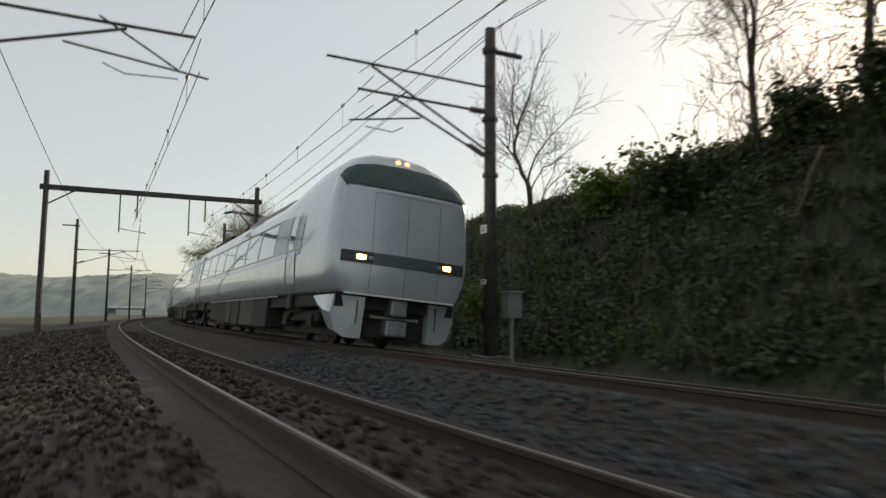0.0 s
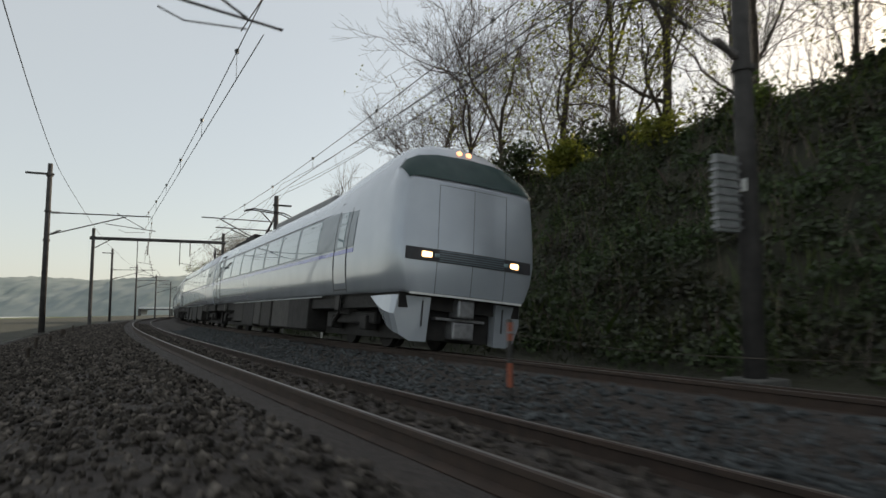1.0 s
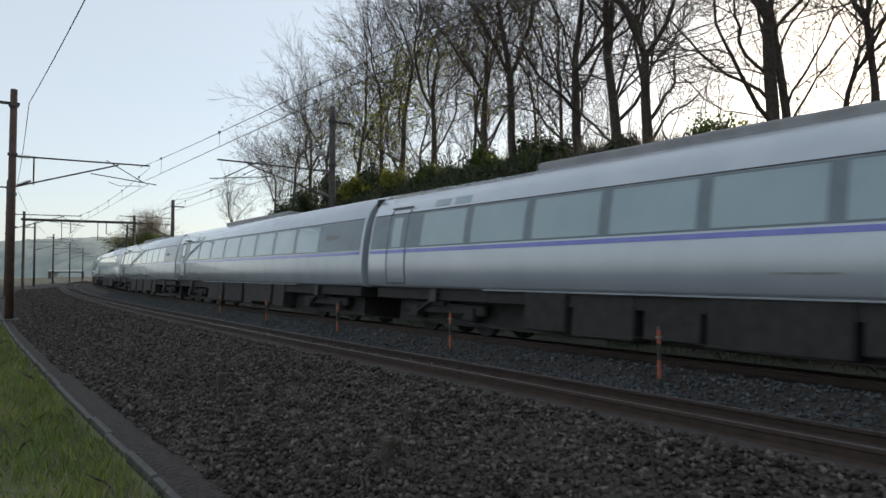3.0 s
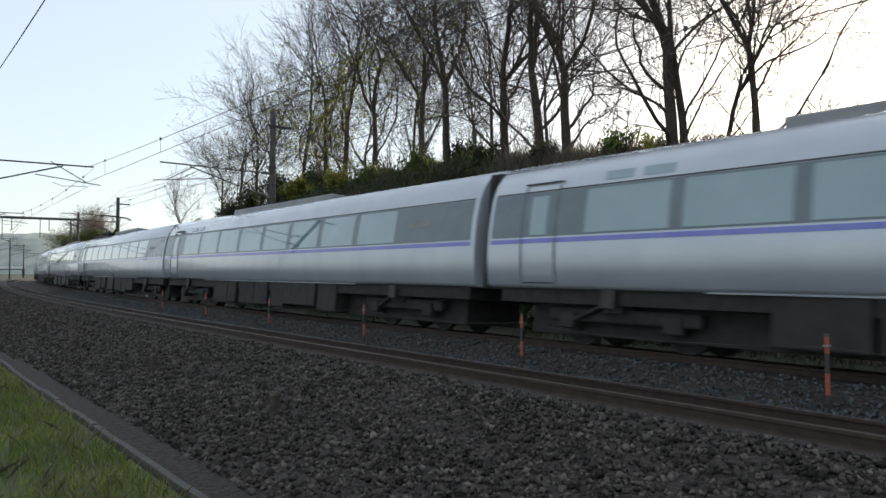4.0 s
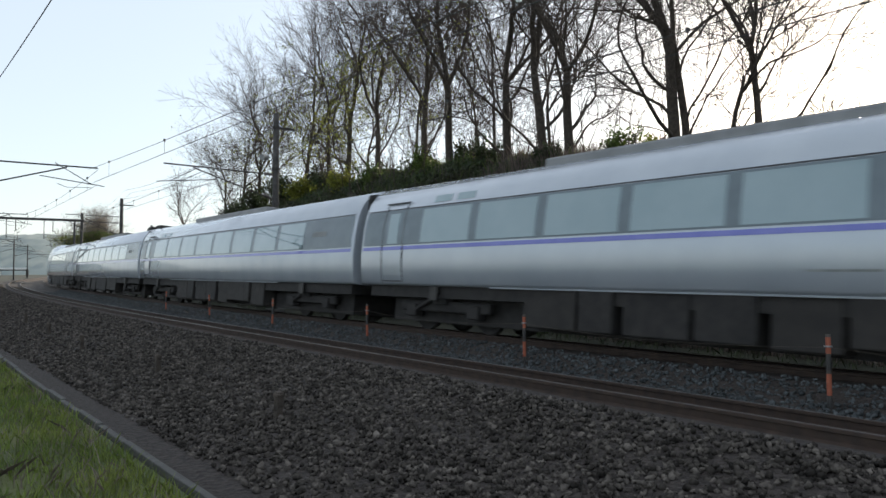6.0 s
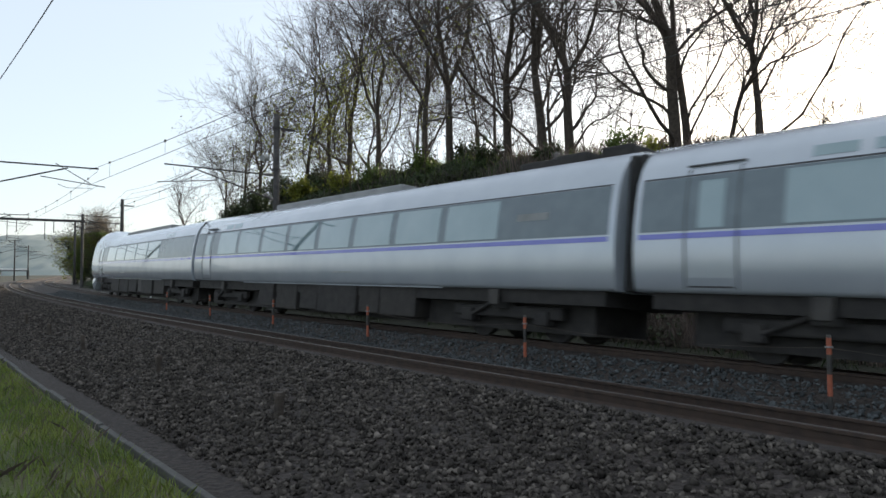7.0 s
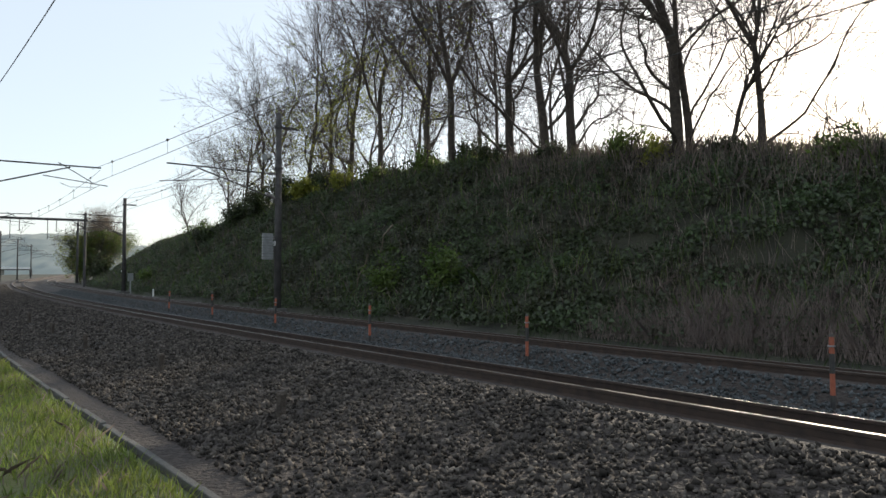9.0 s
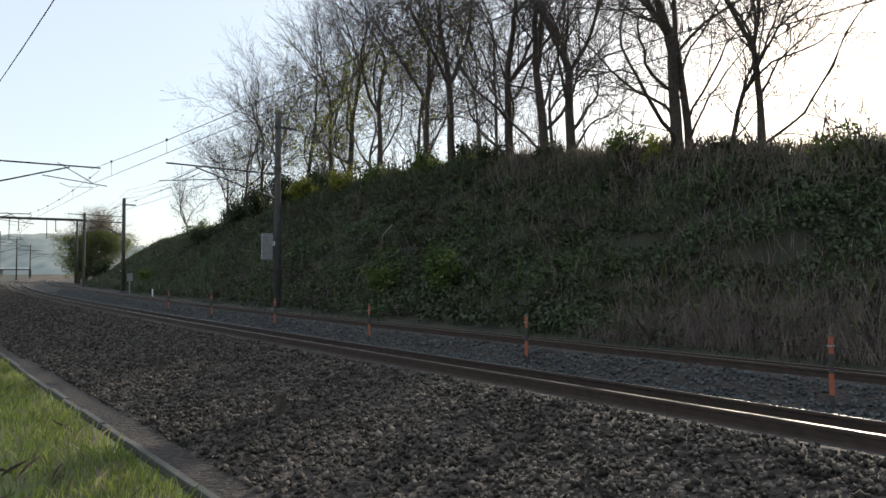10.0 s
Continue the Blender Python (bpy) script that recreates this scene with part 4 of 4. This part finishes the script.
def bank_trees():
    """s along the line, distance from the track, height, trunk radius, leaves, forks."""
    rows = ((61.5, 15.6, 10.0, 0.13, 0, 1), (58.5, 16.0, 12.0, 0.15, 100, 1), (56.0, 16.6, 13.5, 0.16, 150, 1), (53.0, 17.3, 14.5, 0.17, 250, 1), (47.8, 17.3, 15.0, 0.18, 300, 1),
            (44.3, 17.6, 15.5, 0.17, 300, 1), (41.0, 17.3, 16.5, 0.21, 900, 1), (37.0, 17.3, 16.5, 0.20, 500, 1), (34.0, 18.3, 14.5, 0.11, 0, 1), (31.4, 17.3, 16.0, 0.21, 300, 1),
            (28.9, 17.1, 17.0, 0.24, 0, 1), (26.2, 18.0, 13.5, 0.11, 0, 1), (24.3, 17.3, 15.5, 0.24, 0, 1), (21.9, 17.3, 16.0, 0.25, 0, 1), (20.1, 17.2, 15.5, 0.24, 0, 1), (14.5, 17.0, 17.0, 0.25, 0, 1), (14.1, 17.3, 16.0, 0.17, 0, 1),
            (12.2, 17.2, 9.5, 0.11, 0, 1), (11.3, 17.4, 15.0, 0.14, 0, 1), (11.5, 17.6, 13.0, 0.08, 0, 1), (8.9, 17.0, 4.2, 0.05, 0, 1), (7.6, 17.2, 4.5, 0.045, 0, 1),
            (57.0, 23.0, 15.0, 0.14, 0, 1), (50.0, 24.0, 16.0, 0.15, 0, 1), (45.0, 26.0, 16.0, 0.15, 0, 1), (36.0, 25.0, 16.0, 0.14, 0, 1), (29.5, 26.0, 15.0, 0.14, 0, 1))
    for k, (s, o, h, r, lv, fk) in enumerate(rows):
        small = h < 6
        tree(spot(s, o, ground_z(s, o)), h, r, 100 + k, 3 if small else (4 if s < 13 and h < 12 else 5), 0.85, (-0.06 if s > 56 else 0.0, 0.0), lv * 3, M_LEAF_Y, 0.5,
             "slender bare sapling on the crest of the bank" if small else ("bare tree with a few yellow-green leaves on the bank" if lv else "tall bare tree with fine twigs on the bank"),
             forks=fk, first=0.30)


def build_far():
    # wooded hills beyond the line, their haze painted in as a pale colour
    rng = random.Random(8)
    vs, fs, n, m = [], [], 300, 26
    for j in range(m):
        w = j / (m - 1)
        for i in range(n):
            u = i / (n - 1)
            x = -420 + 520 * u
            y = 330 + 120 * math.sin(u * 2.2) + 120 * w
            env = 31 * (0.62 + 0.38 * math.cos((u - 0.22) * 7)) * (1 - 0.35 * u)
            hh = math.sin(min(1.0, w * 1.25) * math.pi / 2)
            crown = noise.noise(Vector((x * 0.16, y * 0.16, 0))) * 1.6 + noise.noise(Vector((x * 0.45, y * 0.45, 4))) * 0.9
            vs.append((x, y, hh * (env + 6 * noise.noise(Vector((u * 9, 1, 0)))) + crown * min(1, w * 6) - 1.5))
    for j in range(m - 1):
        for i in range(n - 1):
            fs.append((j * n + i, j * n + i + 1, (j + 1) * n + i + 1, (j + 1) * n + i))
    tagged(raw("backdrop_hills", vs, fs, M_HILL_HAZE, smooth=True), "wooded hills in the distance, haze painted into their colour", "hills", kind="structure")
    # road bridge over the line far away
    root = tagged(empty("road_bridge", pose(-161, 253, -2.7, 0, 0, 123)), "white-railed road bridge over the far tracks", "bridge")
    part("deck", box_bm(-1.6, 1.6, -6.0, 5.4, 4.6, 5.0, 0.04), M_CONC, root)
    part("parapet", box_bm(-1.7, -1.55, -6.0, 5.4, 5.0, 5.7, 0.02), M_WHITE, root)
    part("parapet", box_bm(1.55, 1.7, -6.0, 5.4, 5.0, 5.7, 0.02), M_WHITE, root)
    part("abutment", box_bm(-1.6, 1.6, -6.4, -5.6, -0.2, 5.0, 0.03), M_CONC, root)
    part("abutment", box_bm(-1.6, 1.6, 4.6, 5.6, -0.2, 5.0, 0.03), M_CONC, root)
    part("side_panel", box_bm(1.70, 1.78, 2.4, 5.4, 2.9, 5.0, 0.02), M_WHITE, root)
    # wooded knoll beside the line
    for k, (s, o, h, r, lv, mt) in enumerate(((118, 10.8, 11.5, 0.17, 12000, M_LEAF_Y), (116, 9.6, 12.5, 0.18, 15000, M_LEAF_G), (119, 8.2, 12.5, 0.18, 14000, M_LEAF_Y), (122, 9.8, 12.0, 0.17, 12000, M_LEAF_G))):
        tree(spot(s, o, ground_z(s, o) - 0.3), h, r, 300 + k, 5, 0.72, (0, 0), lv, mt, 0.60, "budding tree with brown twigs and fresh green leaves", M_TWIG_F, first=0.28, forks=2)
    tree(spot(72, 14.5, ground_z(72, 14.5)), 6.2, 0.13, 331, 4, 0.9, (0.1, 0.1), 0, None, 1, "lone forked bare tree on the bank", first=0.42)
    for k, (s, o, r, h) in enumerate(((113, 9.6, 1.9, 3.6), (116, 8.4, 2.2, 5.2), (119, 7.6, 2.2, 6.6), (122, 7.4, 2.2, 7.2), (111, 10.4, 1.7, 2.6))):
        shrub(s, o, r, h, 60 + k, M_LEAF_G if k % 2 else M_LEAF, "dense ivy-dark shrub at the wood's edge", n=2200)


def build_shrubs():
    for k, (s, o, r, h, mt, lb) in enumerate((
            (64.5, 14.5, 1.1, 1.9, M_LEAF_G, "leafy evergreen shrub on the bank"), (60, 15.5, 1.2, 1.7, M_LEAF, "dark evergreen shrub on the bank"),
            (57, 15.0, 1.5, 2.4, M_LEAF, "dark evergreen shrub on the bank"), (53.5, 15.5, 1.4, 2.6, M_LEAF, "dark evergreen shrub on the bank"),
            (46, 16.2, 1.2, 1.6, M_LEAF_Y, "yellow-green sprouting shrub under the trees"), (40.5, 16.4, 1.1, 1.8, M_LEAF_Y, "yellow-green sprouting shrub under the trees"),
            (36, 16.6, 1.0, 1.3, M_LEAF_G, "green shrub under the trees"), (31, 16.8, 1.0, 1.3, M_LEAF_G, "green shrub under the trees"), (25.5, 17.0, 1.0, 1.0, M_LEAF, "low dark shrub on the crest"),
            (17.0, 16.6, 0.9, 1.3, M_LEAF_G, "backlit green shrub on the crest"), (15.2, 16.2, 0.8, 0.9, M_LEAF_Y, "backlit green shrub on the crest"), (21, 16.8, 0.8, 0.9, M_LEAF, "low dark shrub on the crest"),
            (8.5, 16.6, 0.9, 0.8, M_LEAF_G, "low backlit shrub on the crest"), (5.0, 16.6, 1.0, 0.9, M_LEAF_G, "low backlit shrub on the crest"), (12.5, 16.6, 0.8, 0.7, M_LEAF, "low dark shrub on the crest"),
            (50, 16.0, 1.5, 2.4, M_LEAF, "dark evergreen shrub under the trees"), (47, 18.2, 1.5, 2.3, M_LEAF, "dark evergreen shrub under the trees"),
            (43.5, 17.4, 1.4, 1.4, M_LEAF, "dark evergreen shrub under the trees"), (38.5, 18.2, 1.5, 1.2, M_LEAF, "dark evergreen shrub under the trees"),
            (33.5, 18.2, 1.4, 1.1, M_LEAF, "dark evergreen shrub under the trees"), (28.5, 18.2, 1.3, 1.0, M_LEAF, "dark evergreen shrub under the trees"),
            (66.5, 14.2, 1.2, 1.6, M_LEAF_G, "leafy evergreen shrub on the bank"), (62.5, 13.5, 1.4, 2.0, M_LEAF, "dark evergreen shrub on the bank"),
            (24, 9.4, 0.9, 1.7, M_LEAF_G, "green shrub at the foot of the bank"), (20.5, 9.8, 1.0, 1.9, M_LEAF_G, "green shrub at the foot of the bank"), (67, 9.6, 0.9, 1.2, M_LEAF_G, "green shrub at the foot of the bank"),
            (74, 9.4, 0.9, 1.3, M_LEAF, "dark shrub at the foot of the bank"))):
        shrub(s, o, r, h, 20 + k, mt, lb, n=1100 if r < 1.15 else 2200)
    # fallen dead branches on the bank
    for k, (s, o, ln, rz) in enumerate(((26.5, 9.6, 4.2, 115), (27.5, 11.5, 3.4, 120), (58, 12.0, 3.6, 100))):
        root = empty("dead_branch", Matrix.Translation(along(s, o, ground_z(s, o) + 0.55)) @ pose(0, 0, 0, 0, 38, rz))
        st, tw, tips = Stems(), Stems(), []
        rg = random.Random(70 + k)
        st.run([Vector((i * ln / 5 - ln / 2, rg.gauss(0, 0.08), rg.gauss(0, 0.08))) for i in range(6)], [0.045, 0.04, 0.034, 0.028, 0.02, 0.008], 6)
        st.make("stem", M_TWIG_F, root)
        for q in range(4):
            b = Vector((rg.uniform(-0.4, 0.5) * ln, 0, 0))
            tw.run([b, b + Vector((0.35, rg.gauss(0, 0.3), rg.gauss(0, 0.3))), b + Vector((0.8, rg.gauss(0, 0.45), rg.gauss(0, 0.45)))], [0.014, 0.01, 0.004], 4)
        tw.make("side_twig", M_TWIG_F, root)
        tagged(root, "pale dead branch lying on the bank", "branch", group="dead branches on the bank")


def build_brush():
    """Thin leafless saplings and brushwood between the trees."""
    rng = random.Random(17)
    st = Stems()
    for k in range(420):
        s, o = rng.uniform(-6, 66), 15.8 + abs(rng.gauss(0, 3.0))
        p = along(s, o, ground_z(s, o) - 0.1)
        h = rng.uniform(1.2, 4.5) * (0.55 if s < 16 else 1.0)
        d = Vector((rng.gauss(0, 0.18), rng.gauss(0, 0.18), 1)).normalized()
        pts = [p + d * h * i / 4 + Vector((rng.gauss(0, 0.07), rng.gauss(0, 0.07), 0)) * i for i in range(5)]
        r = 0.010 + 0.005 * h
        st.run(pts, [r, r * 0.8, r * 0.6, r * 0.4, r * 0.2], 4)
        for q in range(int(4 + h * 2.5)):
            i = rng.randint(1, 3)
            b = pts[i].lerp(pts[i + 1], rng.random())
            t = (d + Vector((rng.gauss(0, 0.7), rng.gauss(0, 0.7), rng.gauss(0.1, 0.3)))).normalized()
            ln = rng.uniform(0.3, 0.9) * (h / 3)
            st.run([b, b + t * ln * 0.5 + Vector((0, 0, rng.gauss(0, 0.05))), b + t * ln], [0.008, 0.006, 0.003], 3)
    tagged(st.make("brushwood", M_TWIG), "leafless brushwood between the trees on the bank", "brushwood", kind="stuff")


# ================= overhead line =================
LEFT_S = (32.4, 62.0, 112.0, 140.0, 170.0, 205.0)
RIGHT_S = (29.1, 62.3, 112.0, 140.0, 170.0, 205.0)


def plate(root, z, w=0.26, h=0.2, face=-1, r=0.17):
    p = part("number_plate", box_bm(-w / 2, w / 2, *sorted((face * r, face * (r + 0.02))), z - h / 2, z + h / 2, 0.004), M_WHITE, root, "small white enamel plate")
    part("plate_bar", box_bm(-w * 0.1, w * 0.1, *sorted((face * (r + 0.02), face * (r + 0.026))), z - h * 0.3, z + h * 0.3), M_SEAM, p)


def build_overhead():
    for k, s in enumerate(LEFT_S):
        m = mast_thing("mast", s, -4.8, 8.9, M_RUST if k == 0 else M_MAST, "rust-brown steel mast beside the near track" if k == 0 else "dark concrete mast beside the near track", 0.15)
        bracket(m, 4.6)
        part("feeder_arm", box_bm(-0.05, 0.05, -1.1, 0.2, 8.3, 8.4, 0.01), M_MAST, m)
        if k == 0:
            part("drop_tube", path_bm([(0, 0.7, 5.3), (0, 0.7, 6.4)], 0.03, 8), M_MAST, m)
    for k, s in enumerate(RIGHT_S):
        m = mast_thing("mast", s, 6.9, 9.2 if k != 1 else 8.1, M_MAST, "dark concrete mast at the foot of the bank", 0.17)
        bracket(m, -4.7 if k == 0 else -3.2, 6.0 if k == 1 else 6.35, 4.9 if k == 1 else 5.2)
        part("feeder_arm", box_bm(-0.05, 0.05, -0.2, 0.9, *((8.5, 8.6) if k != 1 else (7.5, 7.6)), 0.01), M_MAST, m)
        plate(m, 3.15)
        if k == 1:
            plate(m, 1.9, 0.2, 0.12)
            part("second_cantilever", path_bm([(0.3, -0.15, 6.5), (0.3, -4.2, 6.55)], 0.03, 8), M_MAST, m)
            part("second_strut", path_bm([(0.3, -0.15, 4.9), (0.3, -3.2, 6.5)], 0.03, 8), M_MAST, m)
        if k == 0:
            bx = part("louvred_cabinet", box_bm(-0.05, 0.05, -0.75, -0.25, 2.4, 3.6, 0.02), M_BOXGREY, m, "grey louvred panel on the mast")
            for q in range(9):
                part("slat", box_bm(-0.07, 0.07, -0.77, -0.23, 2.46 + q * 0.125, 2.50 + q * 0.125), M_STEEL, bx)
            part("transformer", tube_bm((0.5, -0.9, 7.0), (0.1, -0.5, 7.1), 0.14, sides=14), M_BOXGREY, m)
        if k == 1:
            cab = tagged(empty("relay_cabinet", spot(s - 0.15, 7.4, -0.45)), "light grey trackside cabinet on a post", "cabinet")
            part("post", tube_bm((0, 0, 0), (0, 0, 1.1), 0.06, sides=10), M_STEEL, cab)
            c = part("case", box_bm(-0.16, 0.16, -0.2, 0.2, 1.05, 1.65, 0.02), M_BOXGREY, cab)
            part("hood", box_bm(-0.19, 0.19, -0.23, 0.23, 1.65, 1.69, 0.01), M_BOXGREY, c)
    # portal across both tracks
    s = 91.0
    root = tagged(empty("portal_gantry", spot(s, 0, -0.45)), "steel portal gantry spanning both tracks", "gantry")
    for y in (-4.6, 6.7):
        part("post", tube_bm((0, y, 0), (0, y, 8.9), 0.16, 0.14, 12), M_MAST, root)
    b = part("beam", box_bm(-0.14, 0.14, -4.9, 7.0, 7.85, 8.13, 0.02), M_MAST, root)
    for y in (-4.0, 6.1):
        part("knee_brace", path_bm([(0, y + (0.6 if y < 0 else -0.6) * -1, 7.0), (0, y + (0.9 if y < 0 else -0.9), 7.95)], 0.04, 8), M_MAST, b)
    for y in (0.0, SPACING):
        h = part("hanger", path_bm([(0, y - 0.9, 7.9), (0, y - 0.9, 5.7)], 0.04, 8), M_MAST, root)
        part("registration_tube", path_bm([(0, y - 0.9, 5.9), (0, y + 0.5, 5.7)], 0.022, 6), M_MAST, h)
        part("insulator", tube_bm((0, y, 6.55), (0, y, 7.85), 0.05, sides=8), M_CER, h)
    # contact, carrier and feeder wires
    for off, sup in ((0.0, (-40.0, -8.0, 33.0, 62.0, 88.0, 112.0, 140.0, 170.0, 205.0, 260.0)), (SPACING, (-45.0, -10.0, 29.1, 62.3, 88.0, 112.0, 140.0, 170.0, 205.0, 260.0))):
        for a, b2 in zip(sup, sup[1:]):
            zig = 0.18
            pa, pb = along(a, off + zig, 5.95), along(b2, off - zig, 5.95)
            car = hang(pa, pb, 0.32, 12)
            ca, cb = along(a, off + zig, 5.28), along(b2, off - zig, 5.28)
            con = hang(ca, cb, 0.0, 12)
            w = tagged(empty("catenary_span"), "carrier and contact wire with droppers over the track", "overhead wire", group="spans of the overhead line")
            part("carrier_wire", path_bm(car, 0.010, 5), M_WIRE, w)
            part("contact_wire", path_bm(con, 0.010, 5), M_WIRE, w)
            for i in range(1, 12, 2):
                part("dropper", path_bm([car[i], con[i]], 0.006, 4), M_WIRE, w)
                part("dropper_clip", box_bm(car[i].x - 0.03, car[i].x + 0.03, car[i].y - 0.03, car[i].y + 0.03, car[i].z - 0.03, car[i].z + 0.05), M_WIRE, w)
    fl = (-60.0, -10.0) + LEFT_S
    for a, b2 in zip(fl, fl[1:]):
        wire_thing("feeder_wire", [hang(along(a, -4.3, 8.0), along(b2, -4.3, 8.0), 0.5, 12)], 0.014, "dark feeder wire along the near-side masts")
    fr = RIGHT_S
    for a, b2 in zip(fr, fr[1:]):
        for dy, z in ((0.75, 8.2), (0.3, 8.4), (0.0, 7.6)):
            wire_thing("feeder_wire", [hang(along(a, 6.9 + dy, z), along(b2, 6.9 + dy, z), 0.5, 12)], 0.011, "feeder wire along the bank-side masts")


def build_small():
    build_kerb()
    build_stakes()
    for k in range(14):
        s, off, h, r = 7.25 + 4.6 * k, -3.4 + 0.1 * math.sin(k * 2.1), 0.42 + 0.05 * math.sin(k * 3.3), 0.045
        stump(s, off, h, r)
    for s, off in ((53.5, 7.4),):
        root = tagged(empty("white_marker", spot(s, off, -0.45)), "small white marker post on the verge", "marker post")
        part("shaft", tube_bm((0, 0, 0), (0, 0, 0.5), 0.06, 0.055, 12), M_WHITE, root)
        part("cap", tube_bm((0, 0, 0.5), (0, 0, 0.56), 0.065, 0.03, 12), M_WHITE, root)


build_undergrowth()
build_grass()
bank_trees()
build_shrubs()
build_brush()
build_far()
build_overhead()
build_small()

motions()
